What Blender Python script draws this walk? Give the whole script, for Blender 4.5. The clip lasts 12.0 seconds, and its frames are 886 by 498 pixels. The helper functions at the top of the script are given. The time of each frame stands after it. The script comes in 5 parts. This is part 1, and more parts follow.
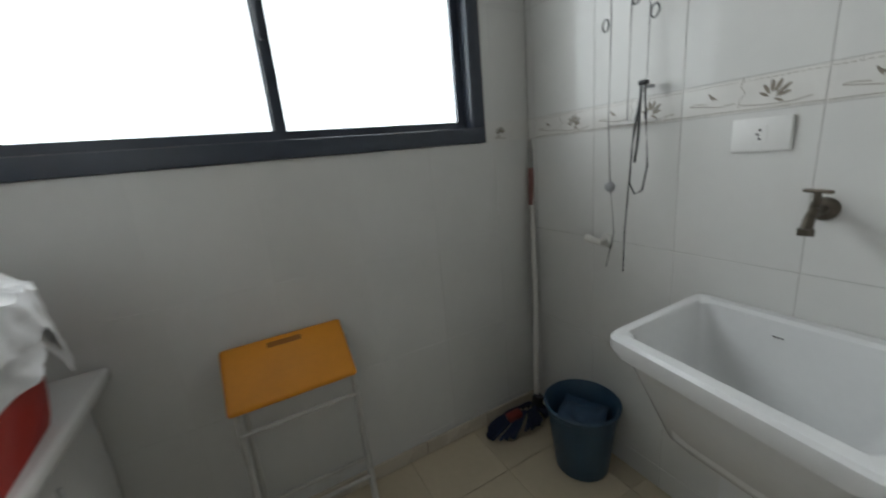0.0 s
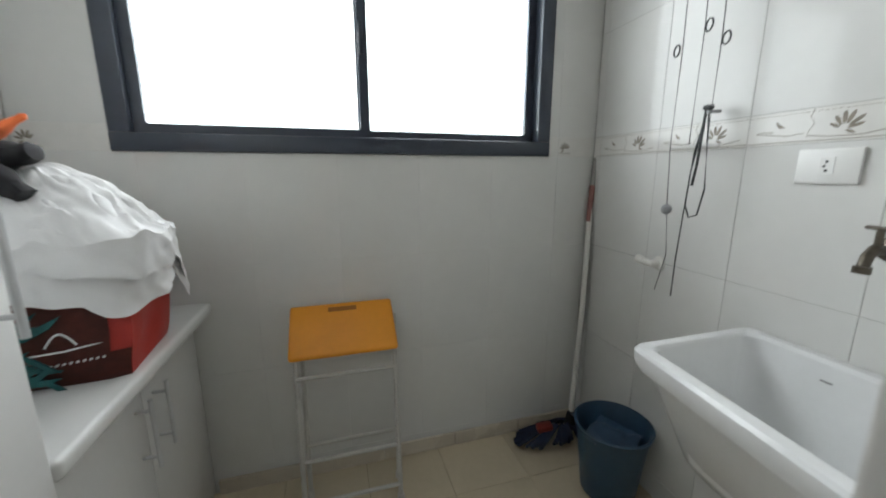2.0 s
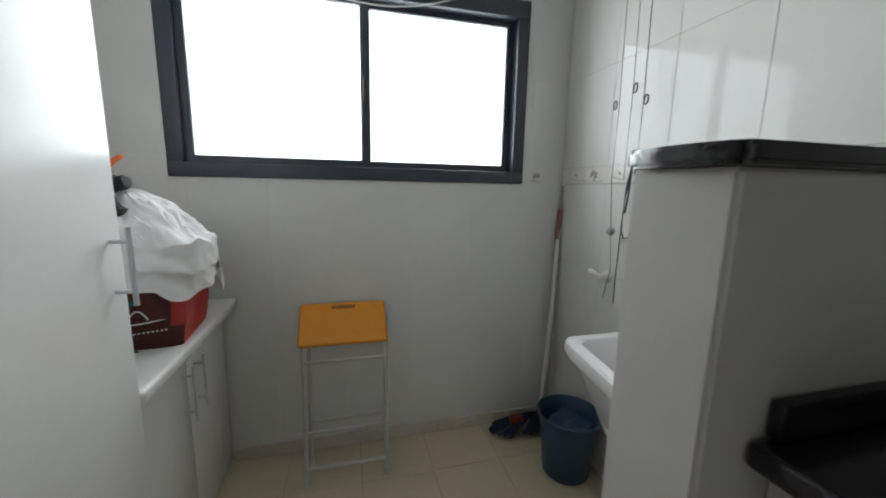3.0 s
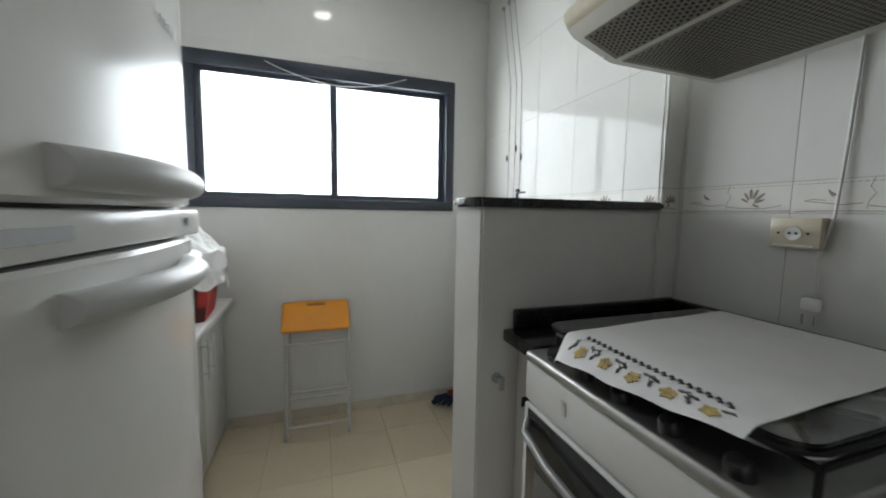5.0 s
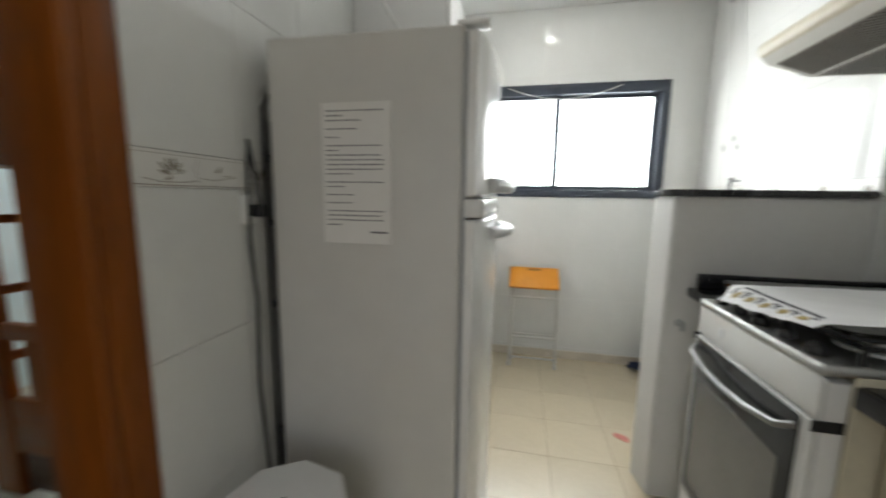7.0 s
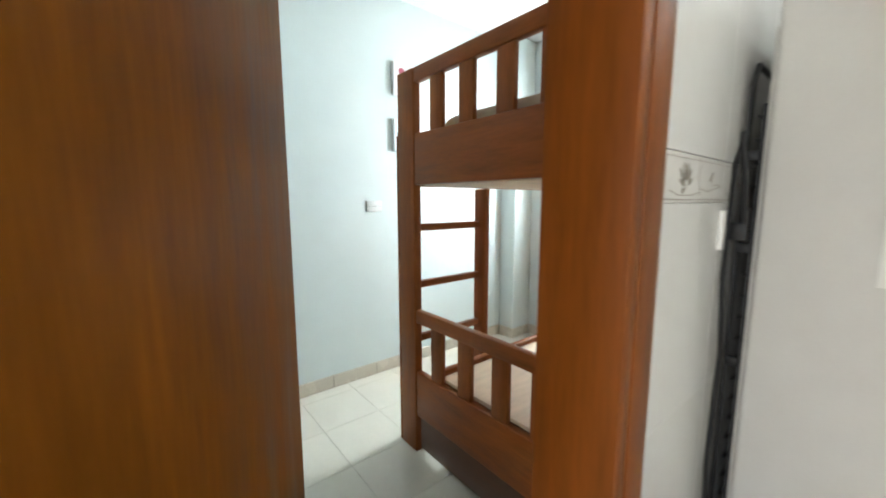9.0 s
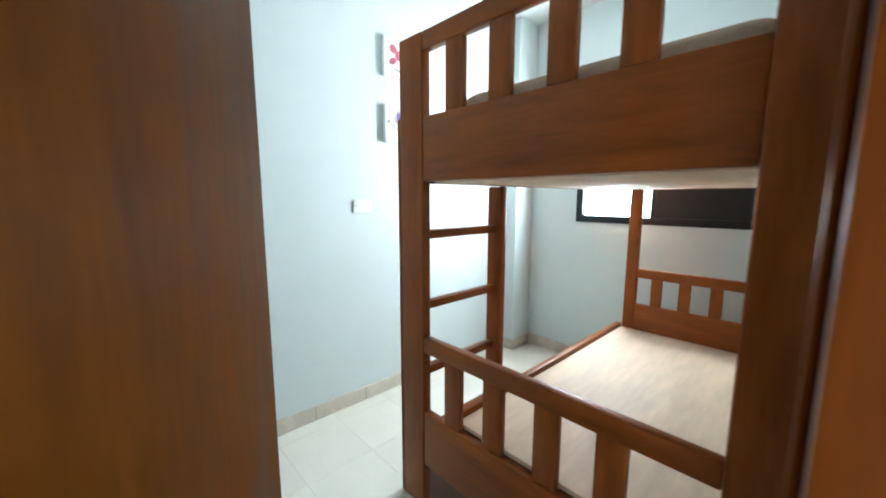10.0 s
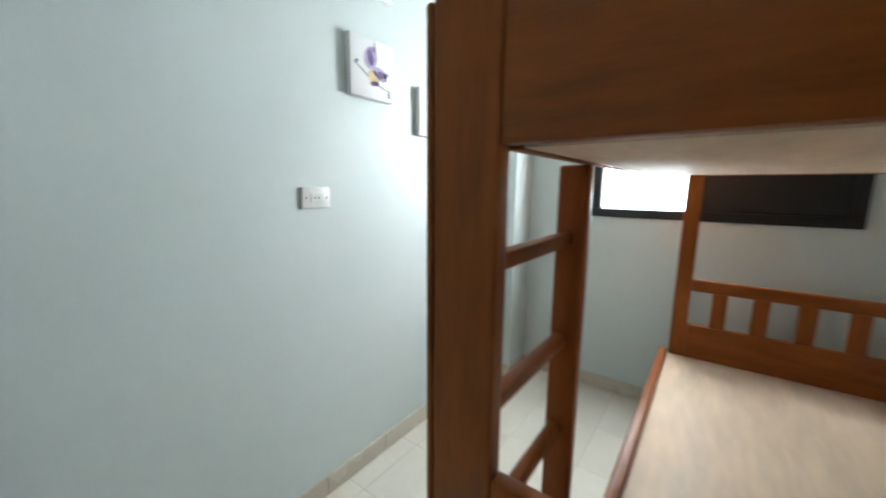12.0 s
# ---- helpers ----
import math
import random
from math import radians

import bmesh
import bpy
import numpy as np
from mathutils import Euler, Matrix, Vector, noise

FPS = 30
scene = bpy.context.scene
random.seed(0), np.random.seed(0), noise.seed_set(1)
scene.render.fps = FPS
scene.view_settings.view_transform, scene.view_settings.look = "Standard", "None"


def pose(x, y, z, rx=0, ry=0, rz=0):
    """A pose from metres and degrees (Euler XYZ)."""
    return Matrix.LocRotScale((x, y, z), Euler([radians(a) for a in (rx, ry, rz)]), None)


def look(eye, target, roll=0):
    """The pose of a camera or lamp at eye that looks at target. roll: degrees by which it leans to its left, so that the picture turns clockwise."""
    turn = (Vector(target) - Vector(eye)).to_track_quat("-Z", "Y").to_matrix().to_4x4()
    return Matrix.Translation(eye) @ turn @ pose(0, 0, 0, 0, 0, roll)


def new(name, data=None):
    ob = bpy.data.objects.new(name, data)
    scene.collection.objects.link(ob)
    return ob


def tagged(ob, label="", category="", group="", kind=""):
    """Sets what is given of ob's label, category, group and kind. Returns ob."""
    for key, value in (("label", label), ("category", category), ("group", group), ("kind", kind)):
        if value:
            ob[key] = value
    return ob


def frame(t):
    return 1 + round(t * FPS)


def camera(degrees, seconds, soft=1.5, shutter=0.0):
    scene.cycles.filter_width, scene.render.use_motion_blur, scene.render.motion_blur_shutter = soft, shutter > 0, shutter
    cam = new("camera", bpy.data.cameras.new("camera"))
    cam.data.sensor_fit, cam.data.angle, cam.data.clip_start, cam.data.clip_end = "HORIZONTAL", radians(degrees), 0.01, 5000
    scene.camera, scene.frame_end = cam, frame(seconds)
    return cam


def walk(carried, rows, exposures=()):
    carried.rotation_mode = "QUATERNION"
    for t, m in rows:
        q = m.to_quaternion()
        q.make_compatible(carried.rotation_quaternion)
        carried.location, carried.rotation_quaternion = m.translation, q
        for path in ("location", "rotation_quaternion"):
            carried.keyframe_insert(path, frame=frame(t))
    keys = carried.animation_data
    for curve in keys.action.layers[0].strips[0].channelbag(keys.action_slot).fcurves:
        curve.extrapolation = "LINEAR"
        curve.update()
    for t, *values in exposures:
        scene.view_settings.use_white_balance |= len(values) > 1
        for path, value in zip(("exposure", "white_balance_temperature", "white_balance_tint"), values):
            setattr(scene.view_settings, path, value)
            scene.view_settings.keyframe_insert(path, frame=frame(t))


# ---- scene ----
cam = camera(100.4, 12.0, soft=1.9, shutter=0.5)

PATH = [
    (0, (-0.006, -1.263, 1.234), (0.888, 0.457, 0.742), -5.5),
    (0.5, (0.008, -1.192, 1.187), (1.107, 0.372, 0.598), -6.5),
    (1, (0.003, -1.202, 1.178), (0.964, 0.401, 0.467), -4.3),
    (1.5, (-0.031, -1.269, 1.172), (0.725, 0.487, 0.583), -2.0),
    (2, (0.013, -1.403, 1.195), (0.566, 0.477, 0.797), -0.1),
    (2.5, (0.045, -1.551, 1.227), (0.541, 0.353, 0.866), 1.2),
    (4.3, (0.046, -2.082, 1.248), (0.677, -0.197, 1.031), 0.7),
    (4.5, (0.047, -2.147, 1.242), (0.743, -0.29, 0.98), 0.7),
    (5, (0.046, -2.307, 1.251), (0.679, -0.42, 1.059), 0.9),
    (5.5, (0.076, -2.466, 1.25), (0.459, -0.515, 1.027), 2.5),
    (6, (0.07, -2.606, 1.254), (0.374, -0.642, 1.025), 1.9),
    (6.5, (-0.009, -2.776, 1.248), (0.163, -0.803, 0.969), 1.4),
    (7, (-0.106, -2.945, 1.254), (-0.506, -1.005, 0.975), 0.9),
    (7.5, (-0.195, -3.011, 1.25), (-1.105, -1.245, 1.018), 0.6),
    (7.7, (-0.24, -3.011, 1.252), (-1.339, -1.359, 1.003), 0.8),
    (9.3, (-0.744, -2.909, 1.273), (-2.284, -1.658, 1.022), -0.1),
    (9.5, (-0.817, -2.879, 1.277), (-2.326, -1.593, 1.018), -0.4),
    (10, (-1.009, -2.843, 1.283), (-2.45, -1.484, 1.01), 0.1),
    (10.5, (-1.195, -2.76, 1.281), (-2.584, -1.359, 0.951), 0.5),
    (11.2, (-1.501, -2.668, 1.284), (-2.574, -1.012, 0.961), -0.7),
    (11.5, (-1.6, -2.606, 1.278), (-2.619, -0.919, 0.94), -0.1),
    (12, (-1.78, -2.487, 1.277), (-2.95, -0.899, 0.944), 0.4),
]
EXPOSURES = [(0, -1.9, 6350, 10), (0.5, -1.65, 6350, 10), (1.0, -1.15, 6350, 10), (1.5, -1.05, 6350, 10), (2.5, -1.55, 6350, 10), (4.4, -1.4, 6350, 10), (5.5, -0.8, 6300, 10),
             (6.5, -0.35, 6350, 10), (7.6, -0.08, 6700, 10), (9.3, 1.35, 6250, 10), (10.5, 1.2, 5850, 8), (11.2, 0.85, 5950, 8), (12, 0.6, 6350, 11)]
walk(cam, [(t, look(eye, target, roll)) for t, eye, target, roll in PATH], EXPOSURES)

# world: bright overcast sky
world = bpy.data.worlds.new("sky")
scene.world = world
world.use_nodes = True
wn = world.node_tree.nodes
sky = wn.new("ShaderNodeTexSky")
sky.sky_type, sky.sun_disc = "NISHITA", False
sky.sun_elevation, sky.sun_rotation = radians(50), radians(160)
wn["Background"].inputs[1].default_value = 0.15
world.node_tree.links.new(sky.outputs[0], wn["Background"].inputs[0])

XR, XK, XL, XB, XW = 1.112, 1.195, -0.87, -0.99, -2.97      # kitchen right wall, left wall, bedroom east and west walls
YN, YB, YS, YSB = 0.0, -0.10, -4.3, -3.35        # laundry window wall, bedroom window wall, south walls
H, HB = 2.6, 2.66


def lamp(name, power, sx, sy, m, color=(1, 1, 1), spread=180):
    li = bpy.data.lights.new(name, "AREA")
    li.shape, li.size, li.size_y, li.energy, li.color, li.spread = "RECTANGLE", sx, sy, power, color, radians(spread)
    ob = new(name, li)
    ob.matrix_world = m
    return tagged(ob, "area lamp standing in for light from an opening", "daylight", kind="structure")


def sun():
    li = bpy.data.lights.new("sun", "SUN")
    li.energy, li.angle, li.color = 1.0, radians(15), (1, .97, .92)
    ob = new("sun", li)
    ob.matrix_world = pose(0, 0, 6, 40, 0, 20)


sun()
# daylight in the two window openings
lamp("laundry_daylight", 46, 1.42, 0.74, pose(0.128, 0.13, 1.665, -90, 0, 0), (0.97, 1.0, 1.0), 145)
lamp("bedroom_daylight", 27, 0.56, 0.92, pose(-2.105, -0.06, 1.60, -90, 0, 0), (0.88, 0.98, 1.0))


# fill light added from behind, outside an unseen, assumed doorway
lamp("rear_fill_light", 5.5, 0.82, 2.05, pose(-0.325, YS - 0.12, 1.04, 90, 0, 0), (1.0, 0.95, 0.88))


# ---- materials ----
def material(name, color, rough=0.5, metal=0.0, var=0.08, scale=6.0, fine=60.0, bump=0.0, coat=0.0, wave=None, island=0.0, gloss=0.5):
    """Principled surface with colour variation at two scales and fine relief."""
    m = bpy.data.materials.new(name)
    m.use_nodes = True
    t = m.node_tree
    n, l = t.nodes, t.links
    b = n["Principled BSDF"]
    b.inputs["Roughness"].default_value, b.inputs["Metallic"].default_value = rough, metal
    b.inputs["Coat Weight"].default_value, b.inputs["Coat Roughness"].default_value = coat, 0.05
    b.inputs["Specular IOR Level"].default_value = gloss
    co = n.new("ShaderNodeTexCoord")
    big, small = n.new("ShaderNodeTexNoise"), n.new("ShaderNodeTexNoise")
    big.inputs["Scale"].default_value, small.inputs["Scale"].default_value = scale, fine
    big.inputs["Detail"].default_value = 4
    src = co.outputs["Object"]
    if wave:
        mp = n.new("ShaderNodeMapping")
        mp.inputs["Scale"].default_value = wave
        l.new(src, mp.inputs[0])
        src = mp.outputs[0]
    l.new(src, big.inputs["Vector"])
    l.new(src, small.inputs["Vector"])
    add = n.new("ShaderNodeMath")
    add.operation = "MULTIPLY_ADD"
    l.new(small.outputs[0], add.inputs[0])
    add.inputs[1].default_value = 0.4
    l.new(big.outputs[0], add.inputs[2])
    ramp = n.new("ShaderNodeMapRange")
    ramp.inputs["From Min"].default_value, ramp.inputs["From Max"].default_value = 0.4, 1.0
    ramp.inputs["To Min"].default_value, ramp.inputs["To Max"].default_value = 1 - var, 1 + var
    l.new(add.outputs[0], ramp.inputs[0])
    mix = n.new("ShaderNodeMix")
    mix.data_type, mix.blend_type = "RGBA", "MULTIPLY"
    mix.inputs[0].default_value = 1
    mix.inputs[6].default_value = (*color, 1)
    l.new(ramp.outputs[0], mix.inputs[7])
    out = mix.outputs[2]
    if island:
        oi = n.new("ShaderNodeObjectInfo")
        r2 = n.new("ShaderNodeMapRange")
        r2.inputs["To Min"].default_value, r2.inputs["To Max"].default_value = 1 - island, 1
        l.new(oi.outputs["Random"], r2.inputs[0])
        mix2 = n.new("ShaderNodeMix")
        mix2.data_type, mix2.blend_type = "RGBA", "MULTIPLY"
        mix2.inputs[0].default_value = 1
        l.new(out, mix2.inputs[6])
        l.new(r2.outputs[0], mix2.inputs[7])
        out = mix2.outputs[2]
    l.new(out, b.inputs["Base Color"])
    rr = n.new("ShaderNodeMapRange")
    rr.inputs["From Min"].default_value, rr.inputs["From Max"].default_value = 0.3, 0.7
    rr.inputs["To Min"].default_value, rr.inputs["To Max"].default_value = rough * 0.8, min(1, rough * 1.25)
    l.new(big.outputs[0], rr.inputs[0])
    l.new(rr.outputs[0], b.inputs["Roughness"])
    if bump:
        bp = n.new("ShaderNodeBump")
        bp.inputs["Strength"].default_value, bp.inputs["Distance"].default_value = bump, 0.004
        l.new(add.outputs[0], bp.inputs["Height"])
        l.new(bp.outputs[0], b.inputs["Normal"])
    return m


def glow(name, color, strength):
    m = bpy.data.materials.new(name)
    m.use_nodes = True
    b = m.node_tree.nodes["Principled BSDF"]
    b.inputs["Base Color"].default_value = (*color, 1)
    b.inputs["Emission Color"].default_value, b.inputs["Emission Strength"].default_value = (*color, 1), strength
    return m


def glass(name, rough=0.0, color=(0.97, 1, 1)):
    m = bpy.data.materials.new(name)
    m.use_nodes = True
    b = m.node_tree.nodes["Principled BSDF"]
    b.inputs["Base Color"].default_value = (*color, 1)
    b.inputs["Roughness"].default_value, b.inputs["Transmission Weight"].default_value, b.inputs["IOR"].default_value = rough, 1, 1.45
    return m


TILE = material("white_glazed_tile", (0.68, 0.68, 0.66), 0.055, gloss=0.32, var=0.03, scale=5, fine=30, bump=0.025, island=0.015)
GROUT = material("tile_grout", (0.30, 0.29, 0.27), 0.9, var=0.2, scale=9, bump=0.3)
BORDER = material("border_tile_glaze", (0.72, 0.71, 0.68), 0.12, var=0.05, scale=14, island=0.04)
MOTIF = material("grey_brown_print", (0.22, 0.19, 0.15), 0.4, var=0.4, scale=40)
PAINT = material("white_ceiling_paint", (0.70, 0.70, 0.68), 0.6, var=0.04, scale=3, bump=0.1)
TEAL = material("pale_blue_wall_paint", (0.61, 0.665, 0.655), 0.55, var=0.04, scale=2.5, fine=120, bump=0.12)
PLASTER = material("half_wall_paint", (0.62, 0.61, 0.59), 0.45, var=0.05, scale=4, bump=0.15)
FTILE = material("cream_floor_tile", (0.60, 0.52, 0.38), 0.22, var=0.07, scale=4, fine=45, bump=0.04, island=0.05)
FGROUT = material("brown_floor_grout", (0.17, 0.13, 0.09), 0.9, var=0.25, scale=12)
BTILE = material("ivory_floor_tile", (0.74, 0.69, 0.60), 0.2, var=0.05, scale=4, fine=40, bump=0.04, island=0.05)
BGROUT = material("grey_floor_grout", (0.38, 0.34, 0.28), 0.9, var=0.2, scale=12)
# window haze is put into this colour: paler and bluer than the dark metal
FRAME = material("hazed_dark_aluminium", (0.036, 0.045, 0.065), 0.35, var=0.15, scale=8)
BLACKM = material("black_shutter", (0.006, 0.007, 0.009), 0.5, var=0.2, scale=10)
PANE = glass("window_glass")
WOOD = material("orange_brown_stained_wood", (0.245, 0.066, 0.010), 0.38, gloss=0.22, var=0.28, scale=3, fine=14, bump=0.12, wave=(9, 9, 1.2))
WOODX = material("orange_brown_wood_along_x", (0.245, 0.066, 0.010), 0.38, gloss=0.22, var=0.28, scale=3, fine=14, bump=0.12, wave=(1.2, 9, 9))
WOODY = material("orange_brown_wood_along_y", (0.245, 0.066, 0.010), 0.38, gloss=0.22, var=0.28, scale=3, fine=14, bump=0.12, wave=(9, 1.2, 9))
DOORW = material("varnished_door_veneer", (0.155, 0.050, 0.005), 0.5, gloss=0.04, var=0.35, scale=2, fine=10, bump=0.06, wave=(7, 7, 0.8))
JAMBW = material("varnished_jamb", (0.20, 0.056, 0.006), 0.42, gloss=0.2, var=0.3, scale=2.5, fine=12, bump=0.06, wave=(9, 9, 1))
PLY = material("pale_plywood", (0.68, 0.51, 0.37), 0.62, var=0.2, scale=2.2, fine=9, wave=(5, 1, 5), bump=0.05)
DARKW = material("dark_drawer_wood", (0.09, 0.03, 0.012), 0.4, var=0.3, scale=4, wave=(1, 8, 8))
WHITE = material("white_lacquer", (0.76, 0.76, 0.75), 0.2, var=0.03, scale=5, fine=70)
ENAMEL = material("white_enamel", (0.72, 0.72, 0.70), 0.2, var=0.03, scale=6, coat=0.12)
ENAMELS = material("white_textured_enamel", (0.60, 0.59, 0.56), 0.42, var=0.04, scale=7, fine=160, bump=0.12)
CERAMIC = material("white_ceramic", (0.72, 0.73, 0.73), 0.14, var=0.04, scale=4, coat=0.15)
GREYP = material("grey_plastic", (0.33, 0.34, 0.35), 0.4, var=0.08)
SILVER = material("silver_plastic", (0.62, 0.63, 0.64), 0.3, 0.2, var=0.05)
HANDLE = material("pale_grey_handle_plastic", (0.55, 0.56, 0.56), 0.42, var=0.05, scale=6, fine=80)
STEEL = material("brushed_steel", (0.42, 0.42, 0.41), 0.42, 1.0, var=0.06, scale=5, fine=90)
DULLST = material("dull_grey_steel", (0.26, 0.26, 0.26), 0.5, 0.8, var=0.08, scale=5, fine=90)
BRASS = material("aged_brass", (0.11, 0.095, 0.075), 0.4, 0.8, var=0.3, scale=30)
GRANITE = material("black_granite", (0.014, 0.014, 0.016), 0.2, var=0.25, scale=60, fine=300)
BLACKG = material("black_oven_glass", (0.018, 0.019, 0.02), 0.08, var=0.1, coat=0.5)
LIDG = glass("smoked_lid_glass", 0.05, (0.55, 0.58, 0.58))
IRON = material("cast_iron", (0.012, 0.012, 0.012), 0.6, var=0.2, bump=0.2)
BURN = material("aluminium_burner", (0.72, 0.72, 0.70), 0.38, 0.7, var=0.1)
CREAM = material("yellowed_white_plastic", (0.60, 0.55, 0.42), 0.35, var=0.1, scale=5)
HOODM = material("hood_white", (0.66, 0.65, 0.60), 0.35, var=0.06)
MESH = material("hood_filter_grease", (0.22, 0.20, 0.17), 0.5, 0.3, var=0.25, scale=8)
HOLE = material("filter_hole", (0.012, 0.010, 0.008), 0.8)
CLOTH = material("white_cotton_cloth", (0.78, 0.78, 0.78), 0.9, var=0.05, scale=14, fine=400, bump=0.4)
YELLOW = material("yellow_stool_plastic", (0.70, 0.27, 0.014), 0.38, var=0.08, scale=8, bump=0.05)
PIPE = material("white_painted_tube", (0.68, 0.67, 0.63), 0.35, var=0.06)
BLUE = material("blue_bucket_plastic", (0.024, 0.062, 0.110), 0.35, var=0.12, scale=9)
TUBE = material("dull_white_tube", (0.50, 0.49, 0.46), 0.4, var=0.12, scale=9)
MOP = material("dark_blue_mop_fibres", (0.012, 0.02, 0.05), 0.95, var=0.4, scale=40, bump=0.6)
REDP = material("dark_red_plastic", (0.22, 0.03, 0.02), 0.4, var=0.15)
RED = material("red_bag_fabric", (0.42, 0.035, 0.025), 0.6, var=0.12, scale=9, bump=0.2)
BROWNF = material("dark_brown_bag_print", (0.13, 0.035, 0.025), 0.6, var=0.5, scale=14, bump=0.2)
TEALF = material("teal_leaf_print", (0.02, 0.11, 0.11), 0.6, var=0.4, scale=20)
BLACKF = material("black_fabric", (0.012, 0.012, 0.014), 0.9, var=0.3, scale=20, bump=0.4)
ORANGE = material("orange_fabric", (0.75, 0.17, 0.05), 0.8, var=0.15)
CORD = material("grey_cord", (0.10, 0.10, 0.10), 0.8, var=0.2)
WCORD = material("white_cable", (0.62, 0.62, 0.60), 0.5, var=0.05)
PLATE = material("white_switch_plastic", (0.80, 0.80, 0.78), 0.3, var=0.03)
DARKP = material("dark_socket_hole", (0.02, 0.02, 0.02), 0.6)
PAPER = material("white_paper", (0.76, 0.75, 0.72), 0.8, var=0.03)
INK = material("grey_ink", (0.16, 0.16, 0.17), 0.8)
CANVAS = material("white_canvas", (0.80, 0.80, 0.80), 0.7, var=0.03, fine=300, bump=0.2)
PURPLE = material("purple_print", (0.14, 0.09, 0.22), 0.7, var=0.25, scale=40)
LILAC = material("lilac_print", (0.40, 0.34, 0.52), 0.7, var=0.2, scale=40)
BEIGE = material("beige_print", (0.66, 0.50, 0.30), 0.7, var=0.2, scale=40)
PINK = material("pink_print", (0.45, 0.10, 0.14), 0.7, var=0.3, scale=40)
GREENP = material("grey_green_print", (0.20, 0.25, 0.25), 0.7)
MATT = material("beige_brown_mattress", (0.35, 0.26, 0.18), 0.85, var=0.3, scale=7, fine=90, bump=0.3)
MATC = material("pale_mattress_cover", (0.55, 0.52, 0.46), 0.85, var=0.1, scale=8, bump=0.3)
NAVY = material("dark_grey_embroidery", (0.07, 0.07, 0.085), 0.9)
GOLD = material("yellow_embroidery", (0.46, 0.35, 0.13), 0.9, var=0.3, scale=60)
BASEB = material("cream_baseboard_tile", (0.58, 0.52, 0.43), 0.25, var=0.06, scale=5)
LAMPG = glow("lamp_diffuser", (1, 0.98, 0.94), 70)


# ---- mesh helpers ----
def rbox(bm, x0, x1, y0, y1, z0, z1, r=0.0, seg=2):
    """A box, with rounded edges if r > 0, added to bm."""
    g = bmesh.ops.create_cube(bm, size=1, matrix=Matrix.Translation(((x0 + x1) / 2, (y0 + y1) / 2, (z0 + z1) / 2)) @ Matrix.Diagonal((x1 - x0, y1 - y0, z1 - z0, 1)))
    if r > 0:
        es = list({e for v in g["verts"] for e in v.link_edges})
        bmesh.ops.bevel(bm, geom=es, offset=r, segments=seg, affect="EDGES", profile=0.5)
    return bm


def box(x0, x1, y0, y1, z0, z1, r=0.0, seg=2):
    return rbox(bmesh.new(), x0, x1, y0, y1, z0, z1, r, seg)


def tube(points, r, seg=8, bm=None, closed=False):
    """A round bar along a run of points."""
    bm = bm or bmesh.new()
    pts = [Vector(p) for p in points]
    rings = []
    n = len(pts)
    for i, p in enumerate(pts):
        a = pts[(i - 1) % n] if (closed or i > 0) else pts[0]
        b = pts[(i + 1) % n] if (closed or i < n - 1) else pts[-1]
        d = (b - a).normalized()
        u = d.cross(Vector((0, 0, 1)))
        if u.length < 1e-3:
            u = d.cross(Vector((1, 0, 0)))
        u.normalize()
        w = d.cross(u)
        rings.append([bm.verts.new(p + r * (math.cos(2 * math.pi * k / seg) * u + math.sin(2 * math.pi * k / seg) * w)) for k in range(seg)])
    m = n if closed else n - 1
    for i in range(m):
        a, b = rings[i], rings[(i + 1) % n]
        for k in range(seg):
            bm.faces.new((a[k], a[(k + 1) % seg], b[(k + 1) % seg], b[k]))
    if not closed:
        bm.faces.new(rings[0][::-1])
        bm.faces.new(rings[-1])
    bmesh.ops.recalc_face_normals(bm, faces=bm.faces)
    return bm


def lathe(profile, seg=32, bm=None):
    """Turns a run of (radius, z) about the z axis."""
    bm = bm or bmesh.new()
    rings = [[bm.verts.new((r * math.cos(2 * math.pi * k / seg), r * math.sin(2 * math.pi * k / seg), z)) for k in range(seg)] for r, z in profile]
    for a, b in zip(rings, rings[1:]):
        for k in range(seg):
            bm.faces.new((a[k], a[(k + 1) % seg], b[(k + 1) % seg], b[k]))
    bm.faces.new(rings[0][::-1])
    bm.faces.new(rings[-1])
    bmesh.ops.recalc_face_normals(bm, faces=bm.faces)
    return bm


def prism(outline, d, bm=None):
    """A flat outline of (u, v) pushed out by d along w; u, v, w are x, y, z."""
    bm = bm or bmesh.new()
    lo = [bm.verts.new((u, v, 0)) for u, v in outline]
    hi = [bm.verts.new((u, v, d)) for u, v in outline]
    bm.faces.new(lo[::-1])
    bm.faces.new(hi)
    n = len(lo)
    for k in range(n):
        bm.faces.new((lo[k], lo[(k + 1) % n], hi[(k + 1) % n], hi[k]))
    bmesh.ops.recalc_face_normals(bm, faces=bm.faces)
    return bm


def ellipse(cx, cy, a, b, turn=0.0, n=14):
    t = radians(turn)
    return [(cx + a * math.cos(k * 2 * math.pi / n) * math.cos(t) - b * math.sin(k * 2 * math.pi / n) * math.sin(t),
             cy + a * math.cos(k * 2 * math.pi / n) * math.sin(t) + b * math.sin(k * 2 * math.pi / n) * math.cos(t)) for k in range(n)]


def moved(bm, m):
    bmesh.ops.transform(bm, matrix=m, verts=bm.verts)
    return bm


def mesh_of(bm, name, mat, smooth=True):
    me = bpy.data.meshes.new(name)
    bm.to_mesh(me)
    bm.free()
    me.materials.append(mat)
    if smooth:
        me.shade_smooth()
        me.set_sharp_from_angle(angle=radians(35))
    return me


def part(name, bm, mat, parent, label=""):
    ob = new(name, mesh_of(bm, name, mat))
    ob.parent = parent
    return tagged(ob, label)


